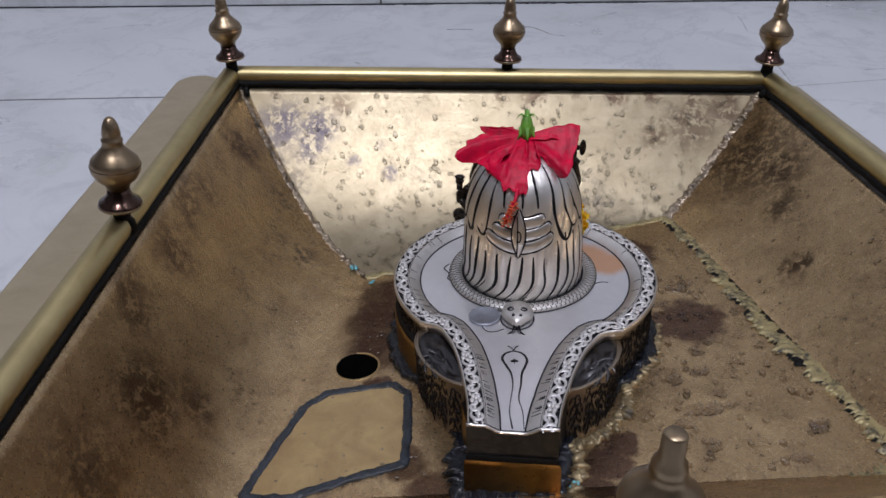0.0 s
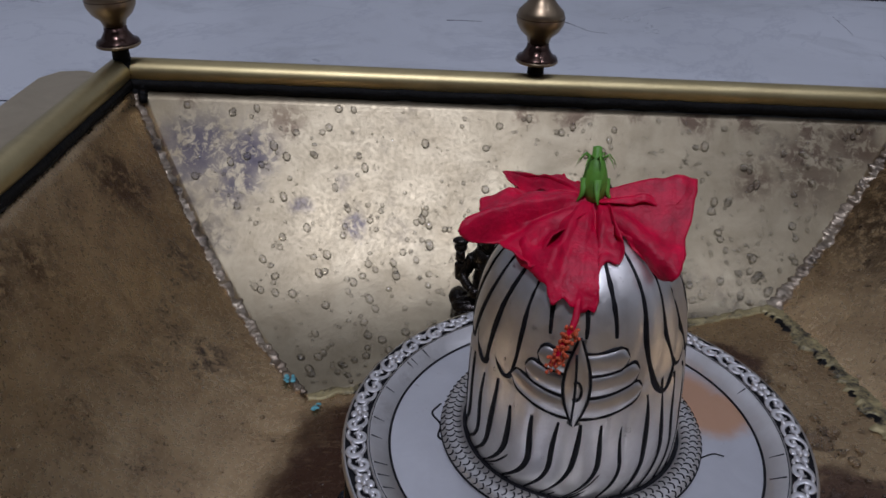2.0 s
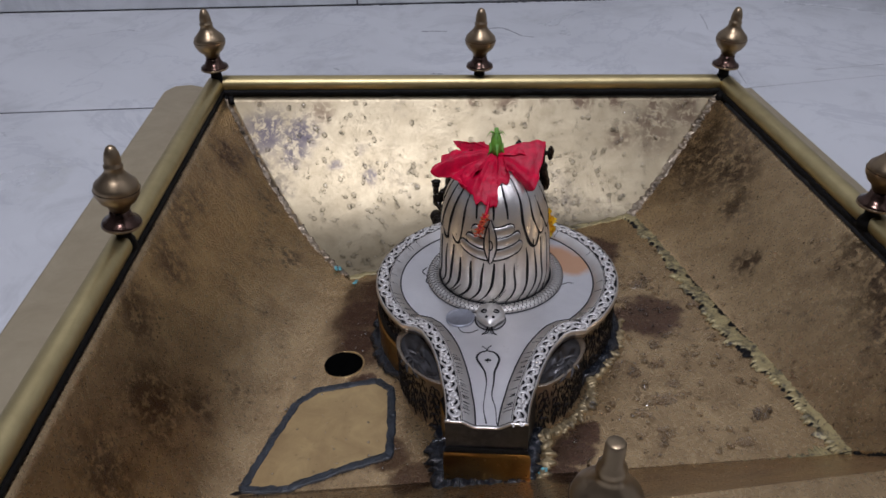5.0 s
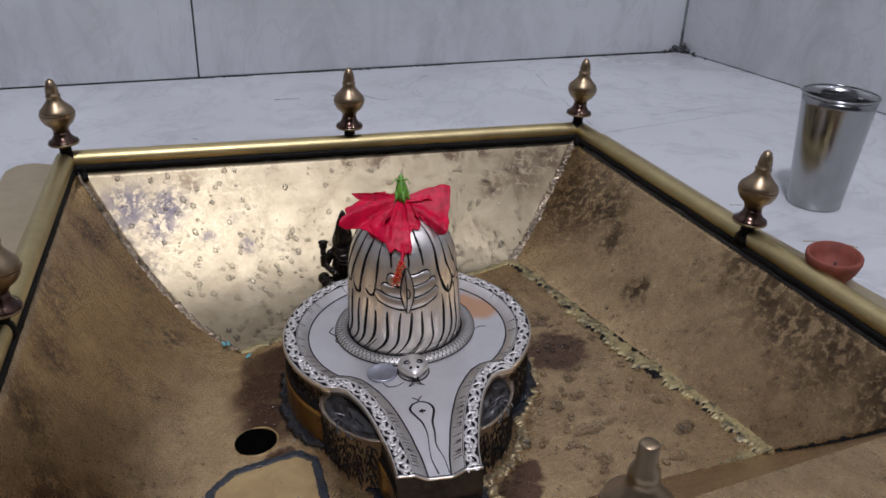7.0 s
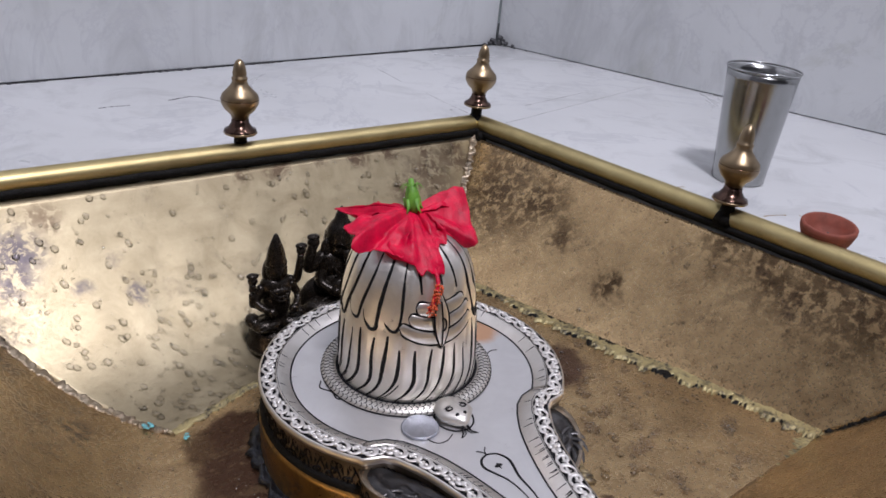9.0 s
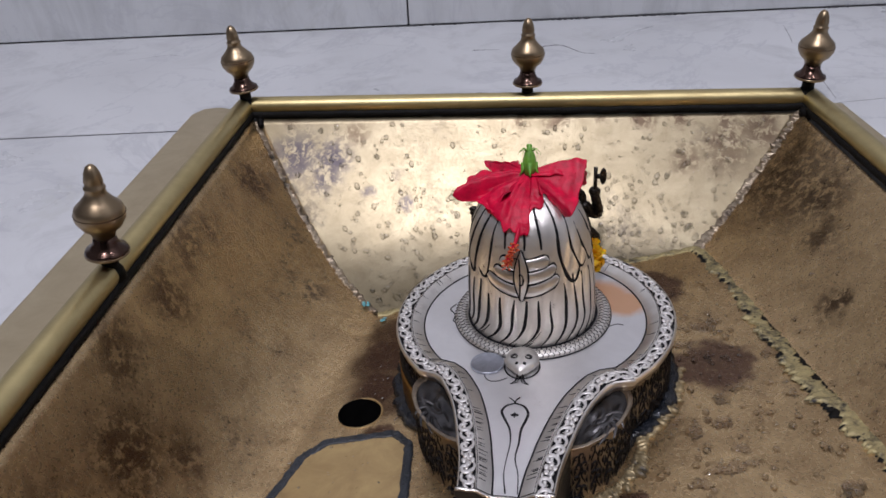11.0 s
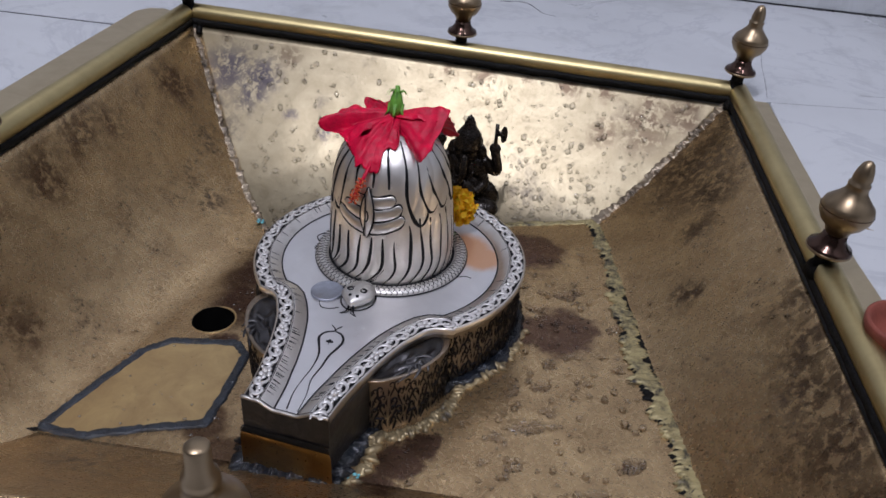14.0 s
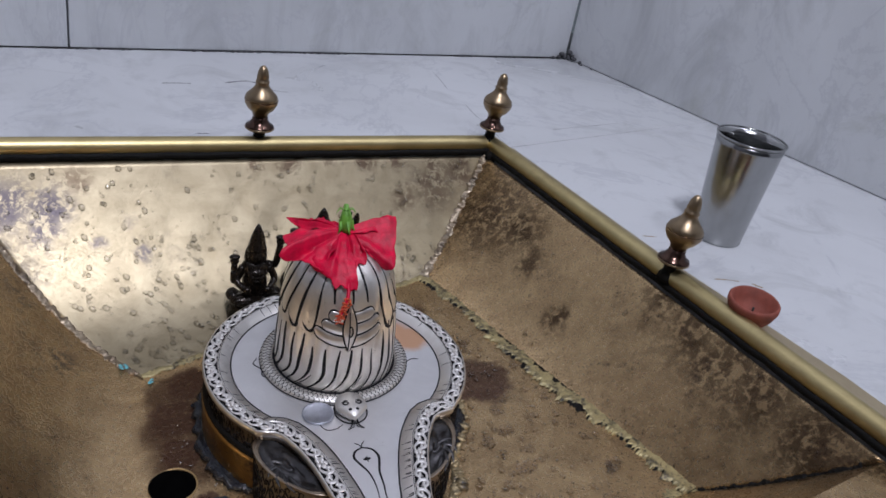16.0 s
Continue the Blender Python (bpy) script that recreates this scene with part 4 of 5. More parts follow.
def pillow(deg, h):
    """Soft swelling between neighbouring engraved lines."""
    fn, n = (lock_angle, LOCKS) if h > 0.053 else (strand_angle, STRANDS)
    f = ((deg - (fn(0, h) + 180)) * n / 360) % 1.0
    fade = min(1.0, max(0.0, (0.104 - h) / 0.012)) * min(1.0, h / 0.004) * min(1.0, abs(h - 0.053) / 0.004)
    return 0.0007 * fade * (1 - abs(2 * f - 1) ** 2.5)


prof = [(max(p.x, 0), p.z) for p in smooth_path([(r, 0, h) for r, h in PROFILE], 80)]


def dome_skin(u, v):
    i = min(int(v * 78), 77)
    r, h = prof[i][0] + (prof[i + 1][0] - prof[i][0]) * (v * 78 - i), prof[i][1] + (prof[i + 1][1] - prof[i][1]) * (v * 78 - i)
    a = 2 * math.pi * u
    r = max(0.0004, r - 0.0004 + pillow(math.degrees(a), h))
    return DC + Vector((r * math.sin(a), -r * math.cos(a), h))


bm = grid(dome_skin, 300, 78)
bmesh.ops.remove_doubles(bm, verts=bm.verts[:], dist=0.00001)
dome = part("dome", bm, DOME_SILVER, shrine, "silver dome engraved with flowing dark strands")


def strand(pts, w):
    path = [on_dome(q.x, q.z, -0.0001) for q in smooth_path([(a, 0, h) for a, h in pts], 26)]
    mid_p = path[len(path) // 2]
    out = Vector((mid_p.x - DC.x, mid_p.y - DC.y, 0)).normalized()
    part("engraved_strand", tube(path, lambda t: w * (0.30 + 0.75 * math.sin(math.pi * min(1, 0.06 + 0.86 * t))), 6, None, 0.6, up=out), OXIDE, dome)


for k in range(STRANDS):
    a = -180 + 360 * k / STRANDS
    near = abs(a + 2) < 36
    high = 0.0405 if near else rnd.uniform(0.046, 0.056)
    strand([(strand_angle(k, 0.003 + (high - 0.003) * q / 7), 0.003 + (high - 0.003) * q / 7) for q in range(8)], rnd.uniform(0.00105, 0.00140))
    for q in range(3):
        h1 = rnd.uniform(0.008, 0.017)
        f = rnd.uniform(2, 10)
        strand([(strand_angle(k, h) + f * (0.4 + 0.6 * h / h1), h) for h in (0.0022, 0.5 * h1, h1)], 0.00030)
# long locks from the crown, most ending in a hooked tip
for k in range(LOCKS):
    a = -180 + 360 * k / LOCKS
    front = abs(a + 2) < 27
    low_h = 0.0775 if front else LOCK_END[k]
    pts = [(lock_angle(k, 0.104 + (low_h - 0.104) * q / 6), 0.104 + (low_h - 0.104) * q / 6) for q in range(7)]
    if not front:
        way = 1 if pts[-1][0] < pts[-2][0] else -1
        pts += [(pts[-1][0] - way * 5, low_h - 0.0012), (pts[-1][0] - way * 10, low_h + 0.0030), (pts[-1][0] - way * 12.5, low_h + 0.0100)]
    strand(pts, rnd.uniform(0.0011, 0.00150))
# dark tube stands in for the shaded gap between dome and snake
part("base_shadow_line", tube([on_dome(a, 0.0004, 0.0012) for a in range(0, 360, 5)], 0.0026, 6, closed=True), OXIDE, dome, "dark ring painting the shade between dome foot and snake")

# three raised bands and the upright leaf-shaped mark
for he, hc, left, right in ((0.0715, 0.067, -21, 25), (0.0635, 0.0575, -27, 31), (0.0545, 0.0478, -34, 33)):

    def band(u, v):
        a = left + (right - left) * u
        far = right if a > 0 else -left
        w = 0.0047 * min(1.0, math.sqrt(max(0.0, 1 - max(0.0, (abs(a) - far + 5.5) / 5.5) ** 2)) + 0.02)
        return on_dome(a - 1.5, hc + (he - hc) * (a / 30) ** 2 + (v - 0.5) * 2 * w, -0.0004 + 0.0016 * math.sin(math.pi * min(1, max(0, v))) ** 0.45)
    part("raised_band", grid(band, 40, 10), SILVER, dome, "raised silver band")
    bm = bmesh.new()
    tube([band(k / 40, 0.0) for k in range(41)] + [band(1 - k / 40, 1.0) for k in range(41)], 0.0010, 6, bm, closed=True)
    part("band_outline", bm, OXIDE, dome, "dark outline")
bm = bmesh.new()
for (half, lift, z0, z1, mat) in ((6.2, 0.0042, 0.041, 0.0785, None),):
    def leaf(u, v):
        h = z0 + (z1 - z0) * u
        w = half * math.sin(math.pi * u) ** 0.9 + 0.15
        return on_dome(-2 + (v - 0.5) * 2 * w, h, lift * (0.55 + 0.45 * math.sin(math.pi * v)) * (0.6 + 0.4 * math.sin(math.pi * u)))
    grid(leaf, 22, 8, bm)
ob = part("leaf_mark", bm, SILVER, dome, "upright leaf-shaped silver mark")
ob.modifiers.new("thick", "SOLIDIFY").thickness = 0.003
bm = bmesh.new()
for s in (0, 1):
    tube([leaf(k / 22, s) for k in range(23)], 0.0006, 6, bm)
tube([on_dome(-2 + 2.2 * math.cos(a), 0.059 + 0.004 * math.sin(a), 0.0046) for a in (-2.2 + 4.4 * k / 14 for k in range(15))], 0.0005, 6, bm)
tube([on_dome(-3.4 + 0.8 * math.sin(3 * u), 0.044 + 0.030 * u, 0.0044) for u in (k / 12 for k in range(13))], 0.0005, 6, bm)
part("leaf_outline", bm, OXIDE, dome, "dark outline")

# the coiled snake
snake = part("snake", tube([DC + Vector((0.0530 * math.cos(a), 0.0530 * math.sin(a), 0.0014)) for a in (2 * math.pi * k / 96 for k in range(96))], 0.0052, 14, closed=True, flat=0.58), SNAKE_SILVER, shrine, "coiled silver snake with engraved scales")
bm = bmesh.new()
for k in range(92):
    a = 2 * math.pi * k / 92
    for row in (0.55, 1.25, 1.95):
        pts = []
        for q in (-0.35, -0.17, 0.0, 0.17, 0.35):
            b = a + (0.5 if row == 1.25 else 0.0) * 2 * math.pi / 92 + 0.022 * math.cos(q / 0.35 * math.pi / 2)
            r = 0.0530 + 0.0053 * math.cos(row + q)
            pts.append(DC + Vector((r * math.cos(b), r * math.sin(b), 0.0014 + 0.0031 * math.sin(row + q))))
        tube(pts, 0.00034, 4, bm)
tagged(part("scale_pattern", bm, OXIDE, snake, "dark scale lines"), kind="stuff")
part("ground_line", tube([DC + Vector((0.0578 * math.cos(a), 0.0578 * math.sin(a), 0.0003)) for a in (2 * math.pi * k / 72 for k in range(72))], 0.0008, 6, closed=True), OXIDE, snake, "dark line under the snake")
HEAD = Vector((-0.0025, -0.0588, 0.0012))
bm = ball(HEAD, 0.0118, None, (1.0, 1.25, 0.46), 24, 14)
for v in bm.verts:
    if v.co.y < HEAD.y - 0.004:
        v.co.x = HEAD.x + (v.co.x - HEAD.x) * (1 + (v.co.y - HEAD.y + 0.004) * 52)
part("head", bm, SNAKE_SILVER, snake, "flat rounded silver snake head")
bm = bmesh.new()
for s in (-1, 1):
    c = HEAD + Vector((s * 0.0048, -0.0020, 0.0049))
    tube([c + Vector((0.0021 * math.cos(a), 0.0014 * math.sin(a), 0.0)) for a in (2 * math.pi * k / 14 for k in range(14))], 0.0006, 5, bm, closed=True)
    tube([c + Vector((s * -0.002, 0.0022, 0.0)), c + Vector((0, 0.0028, 0)), c + Vector((s * 0.0024, 0.0016, -0.0006))], 0.0005, 5, bm)
    ball(HEAD + Vector((s * 0.0026, -0.0080, 0.0038)), 0.0014, bm, seg=8, rings=5)
    tube([HEAD + Vector((0.0006 * s, -0.0122, 0.0014)), HEAD + Vector((s * 0.002, -0.0140, -0.0030)), HEAD + Vector((s * 0.0030, -0.0165, -0.0044)), HEAD + Vector((s * 0.0062, -0.0195, -0.0046))], lambda t: 0.0009 * (1.2 - t), 6, bm)
    tube([HEAD + Vector((s * 0.0055, -0.0195, -0.0046)), HEAD + Vector((s * 0.0015, -0.0175, -0.0045)), HEAD + Vector((0, -0.0125, -0.0035))], 0.0003, 5, bm)
tube([HEAD + Vector((0.0120 * math.cos(a), 0.0138 * math.sin(a), -0.0046)) for a in (2 * math.pi * k / 40 for k in range(40))], 0.0006, 6, bm, closed=True)
part("face_engraving", bm, OXIDE, snake, "dark eyes, nostrils and forked tongue")

# cobra engraved in the channel
inv = YONI.inverted()


def on_tray(pts, n=26):
    out = []
    for p in smooth_path([(x, y, 0) for x, y in pts], n):
        q = inv @ Vector((p.x, p.y, -0.0625))
        out.append(Vector((q.x, q.y, TRAY_Z + 0.0001)))
    return out


part("engraved_line", tube(on_tray([(0.0525, 0.4485), (0.0468, 0.4462), (0.0440, 0.4405), (0.0462, 0.4330), (0.0490, 0.4240), (0.0492, 0.4120), (0.0468, 0.3980), (0.0452, 0.3860), (0.0460, 0.3715)]), lambda t: 0.0006 + 0.0003 * math.sin(6 * t), 6, None, 0.5), OXIDE, shrine)
part("engraved_line", tube(on_tray([(0.0525, 0.4485), (0.0582, 0.4455), (0.0608, 0.4385), (0.0588, 0.4310), (0.0560, 0.4235), (0.0545, 0.4120), (0.0520, 0.3990), (0.0535, 0.3860), (0.0530, 0.3705)]), lambda t: 0.0006 + 0.0003 * math.sin(5 * t), 6, None, 0.5), OXIDE, shrine)
for s in (-1, 1):
    part("engraved_line", tube(on_tray([(0.0525, 0.4485), (0.0525 + s * 0.0010, 0.4515), (0.0525 + s * 0.0035, 0.4540)], 8), 0.0004, 5), OXIDE, shrine)
    c = on_tray([(0.0522 + s * 0.0011, 0.4372), (0.0522 + s * 0.0014, 0.4368)], 2)[0]
    part("engraved_eye", ball(c, 0.0017, None, (1, 0.7, 0.3), 8, 5), OXIDE, shrine)
part("engraved_line", tube(on_tray([(0.0522, 0.4385), (0.0520, 0.4340)], 5), lambda t: 0.0009 * (1.1 - t), 5), OXIDE, shrine)
part("engraved_line", tube(on_tray([(0.030, 0.4865), (0.034, 0.4735), (0.041, 0.4715), (0.0475, 0.4745)], 14), 0.00035, 5), OXIDE, shrine)
part("engraved_line", tube(on_tray([(0.0085, 0.5665), (0.0045, 0.5600), (0.0085, 0.5520), (0.0075, 0.5440), (0.0125, 0.5400)], 20), 0.0005, 5), OXIDE, shrine)
part("engraved_line", tube(on_tray([(0.1205, 0.5300), (0.1275, 0.5330), (0.1320, 0.5315)], 10), 0.00035, 5), OXIDE, shrine)

# sealant and solder lumps round the foot
ring = [YONI @ Vector((p.x, p.y, 0)) for p in inset(0.0005)]
ring = [Vector((p.x, p.y, floor_z(p.x) + 0.001)) for p in ring]
front_pts = [ring[-1] + (ring[0] - ring[-1]) * k / 6 for k in range(1, 6)]
loop = ring[::4] + [ring[-1]] + front_pts + [ring[0]]
seam([p + Vector((0, 0, 0.001)) for p in loop], 0.0066, 0.0026, SEAL_DARK, "glossy blue-black sealant round the shrine foot", 21, 420, 0.7)
seam([Vector((p.x, p.y - 0.003, p.z + 0.001)) for p in [ring[8], ring[3]] + [ring[0]] + front_pts[::-1] + [ring[-1], ring[-4], ring[-9]]], 0.0105, 0.0036, SEAL_DARK, "wide glossy sealant before the spout", 23, 260, 0.6)
cups = [YONI @ Vector((x, -y, 0)) for x, y in ((0.035, 0.138), (0.052, 0.127), (0.064, 0.113), (0.072, 0.098), (0.0755, 0.084))]
right_side = [Vector((0.083, 0.362, 0)), Vector((0.092, 0.388, 0))] + [Vector((p.x + 0.003, p.y, 0)) for p in cups] + [YONI @ Vector((math.sin(a) * 0.107, -math.cos(a) * 0.107, 0)) for a in (0.85, 1.05, 1.3, 1.6)]
seam([Vector((p.x + 0.002, p.y, floor_z(p.x))) for p in right_side], 0.0042, 0.0026, GOLD_SOLDER, "lumpy brass solder along the shrine foot", 22, 420, 0.6)

# ---- offerings ----
coin = lathe([(0.0, 0.0), (0.0112, 0.0), (0.0117, 0.0003), (0.0117, 0.0015), (0.0112, 0.0019), (0.0106, 0.0016), (0.0, 0.0016)], 48)
ob = tagged(new("coin", mesh_of("coin", coin, COIN)), "worn grey metal coin lying on the silver tray", "coin")
ob.matrix_world = YONI @ Matrix.Translation((inv @ Vector((0.034, 0.4899, -0.060))).xy.to_3d() + Vector((0, 0, TRAY_Z + 0.0002)))

# hibiscus lying upside down on the dome
CC = Vector((0.0632, 0.5520, 0.0525))
flower = thing("hibiscus_flower", Matrix.Translation(CC), "red hibiscus lying face down on the silver dome", "flower")


def clear_of_dome(p, gap=0.0012):
    """Push a point out of the dome, away from its heart."""
    heart = DC + Vector((0, 0, 0.055))
    q = YONI.inverted() @ p - heart
    for k in range(40):
        at = heart + q - DC
        if at.z >= 0.1090 + gap or math.hypot(at.x, at.y) >= dome_r(max(0.0, at.z)) + gap:
            break
        q *= 1.012
    return YONI @ (heart + q)


def petal(ends, lift, seed, spread=0.011, ragged=0.0028, fold=0.0024):
    """A soft petal from the flower's base to its outer edge, which runs through the given points."""
    edge = smooth_path(ends, 33)
    root = Vector((0.0625, 0.5515, 0.0525))
    cross = (edge[-1] - edge[0]).normalized()

    def fn(u, v):
        s = 2 * v - 1
        k = min(int(v * 32), 31)
        end = edge[k].lerp(edge[k + 1], v * 32 - k)
        a = root + cross * (spread * 0.5 * s)
        torn = noise.noise(Vector((v * 7.0, seed * 1.7, 0))) + 0.8 * noise.noise(Vector((v * 19, seed, 4)))
        end = end + (end - a).normalized() * (ragged * torn)
        waist = edge[16].lerp(end, 0.95)
        mid = a.lerp(waist, 0.5) + Vector((0, 0, lift * (1 - 0.6 * s * s)))
        p = a * ((1 - u) ** 2) + mid * (2 * u * (1 - u)) + end * (u * u)
        crease = fold * min(1.0, 1.6 * u) * (math.sin(10.0 * v + 1.7 * seed) + 0.5 * math.sin(23.0 * v + seed + 2 * u))
        ruffle = 0.0034 * u * u * abs(s) ** 1.5 * math.sin(13 * u + seed * 2 + 3 * s)
        p = p + Vector((0, 0, crease + ruffle + 0.0022 * u * noise.noise(Vector((u * 6, v * 7, seed))) + 0.00028 * math.cos(v * 75) * u))
        return clear_of_dome(p) - CC
    ob = part("petal", grid(fn, 36, 44), PETAL, flower)
    mod = ob.modifiers.new("thick", "SOLIDIFY")
    mod.thickness, mod.offset = 0.0005, 0
    return ob


petal([(0.0400, 0.5270, 0.0350), (0.0330, 0.5310, 0.0365), (0.0250, 0.5400, 0.0400), (0.0105, 0.5402, 0.0420), (0.0195, 0.5490, 0.0430), (0.0200, 0.5660, 0.0420), (0.0300, 0.5610, 0.0455), (0.0420, 0.5580, 0.0490)], 0.005, 1, ragged=0.0018, fold=0.0030)
petal([(0.0345, 0.5765, 0.0435), (0.0308, 0.5960, 0.0440), (0.0410, 0.5800, 0.0430), (0.0492, 0.5895, 0.0460), (0.0560, 0.5790, 0.0440)], 0.006, 2)
petal([(0.0330, 0.5370, 0.0410), (0.0420, 0.5215, 0.0325), (0.0458, 0.5160, 0.0268), (0.0545, 0.5135, 0.0255), (0.0620, 0.5160, 0.0290), (0.0630, 0.5240, 0.0360), (0.0720, 0.5265, 0.0380), (0.0690, 0.5350, 0.0440)], 0.006, 3, ragged=0.0026, fold=0.0030)
petal([(0.0780, 0.5320, 0.0385), (0.0860, 0.5265, 0.0300), (0.0910, 0.5190, 0.0390), (0.0965, 0.5330, 0.0480), (0.1008, 0.5525, 0.0595), (0.0900, 0.5480, 0.0500), (0.0820, 0.5520, 0.0500)], 0.003, 4, ragged=0.0022, fold=0.0028)
petal([(0.0940, 0.5440, 0.0500), (0.1000, 0.5530, 0.0570), (0.1030, 0.5680, 0.0430), (0.1050, 0.5830, 0.0265), (0.0930, 0.5800, 0.0350), (0.0780, 0.5760, 0.0450)], 0.005, 5, ragged=0.0016)
AX = (Vector((0.0630, 0.5566, 0.0703)) - CC).normalized()
up_m = AX.to_track_quat("Z", "Y").to_matrix().to_4x4()
part("calyx", lathe([(0.0, -0.002), (0.0032, -0.001), (0.0046, 0.003), (0.0050, 0.0065), (0.0043, 0.011), (0.0033, 0.0145), (0.0020, 0.0165), (0.0017, 0.020), (0.0, 0.0205)], 16, m=up_m), LEAF, flower, "pale green calyx")
bm = bmesh.new()
for k in range(8):
    a = 2 * math.pi * k / 8
    e = Vector((math.cos(a), math.sin(a), 0))
    tube([up_m @ (e * 0.002 + Vector((0, 0, 0.0155))), up_m @ (e * 0.0048 + Vector((0, 0, 0.0172))), up_m @ (e * 0.0068 + Vector((0, 0, 0.0150))), up_m @ (e * 0.0078 + Vector((0, 0, 0.0125)))], lambda t: 0.0005 * (1.1 - t), 5, bm)
part("bracts", bm, LEAF, flower, "thin green bracts")
bm = bmesh.new()
for k in range(5):
    a = 2 * math.pi * k / 5 + 0.3
    e = Vector((math.cos(a), math.sin(a), 0))
    tube([up_m @ (e * 0.0042 + Vector((0, 0, 0.008))), up_m @ (e * 0.0052 + Vector((0, 0, 0.002))), up_m @ (e * 0.0075 + Vector((0, 0, -0.001)))], lambda t: 0.0018 * (1.15 - t), 6, bm, 0.5)
part("sepals", bm, LEAF, flower, "green sepals")
col = smooth_path([Vector(p) - CC for p in ((0.0560, 0.5200, 0.031), (0.0535, 0.5095, 0.0240), (0.0500, 0.5065, 0.0160), (0.0468, 0.5065, 0.0065))], 20)
column = part("stamen_column", tube(col, 0.0013, 8), PETAL, flower, "red stamen column")
bm = bmesh.new()
rnd = random.Random(8)
for k in range(70):
    i = rnd.randrange(8, 20)
    d = Vector((rnd.gauss(0, 1), rnd.gauss(0, 1), rnd.gauss(0, 1))).normalized() * rnd.uniform(0.0018, 0.0042)
    d.y = -abs(d.y)
    ball(col[i] + d, 0.00075, bm, seg=6, rings=4)
    tube([col[i], col[i] + d], 0.00018, 4, bm)
tagged(part("pollen", bm, STAMEN, column, "orange pollen tips"), kind="stuff")

# marigold
MC = Vector((0.1090, 0.5965, -0.0385))
mari = thing("marigold", Matrix.Translation(MC), "orange marigold head leaning against the silver dome", "flower")
bm = ball((0, 0, 0), 0.0100, None, (1, 1, 1.05), 12, 8)
part("core", bm, MARIGOLD, mari, "orange flower core")
rnd = random.Random(4)
bm = bmesh.new()
golden = math.pi * (3 - math.sqrt(5))
for k in range(150):
    z = 1 - 2 * (k + 0.5) / 150
    r = math.sqrt(1 - z * z)
    e = Vector((r * math.cos(golden * k), r * math.sin(golden * k), z))
    t = e.cross(Vector((0.2, 0.1, 1))).normalized()
    b = e.cross(t)
    ln, w = rnd.uniform(0.0122, 0.0162), rnd.uniform(0.0022, 0.0034)
    sp = Matrix.Rotation(rnd.uniform(0, 6.28), 3, e)
    t, b = sp @ t, sp @ b
    rows = []
    for u in (0.0, 0.35, 0.7, 1.0):
        c = e * (0.008 + (ln - 0.008) * u) + b * (0.0030 * u * u)
        rows.append([bm.verts.new(c + t * (s * w * (0.4 + 0.75 * u)) + e * (0.0008 * (1 - s * s) * u + rnd.uniform(-0.0006, 0.0006) * u)) for s in (-1, 0, 1)])
    for p, q in zip(rows, rows[1:]):
        for i in (0, 1):
            bm.faces.new((p[i], p[i + 1], q[i + 1], q[i]))
bmesh.ops.solidify(bm, geom=bm.faces[:], thickness=0.0003)
part("petals", bm, MARIGOLD, mari, "crowded ruffled orange petals", False)

# ---- small statues, each one plain mesh ----


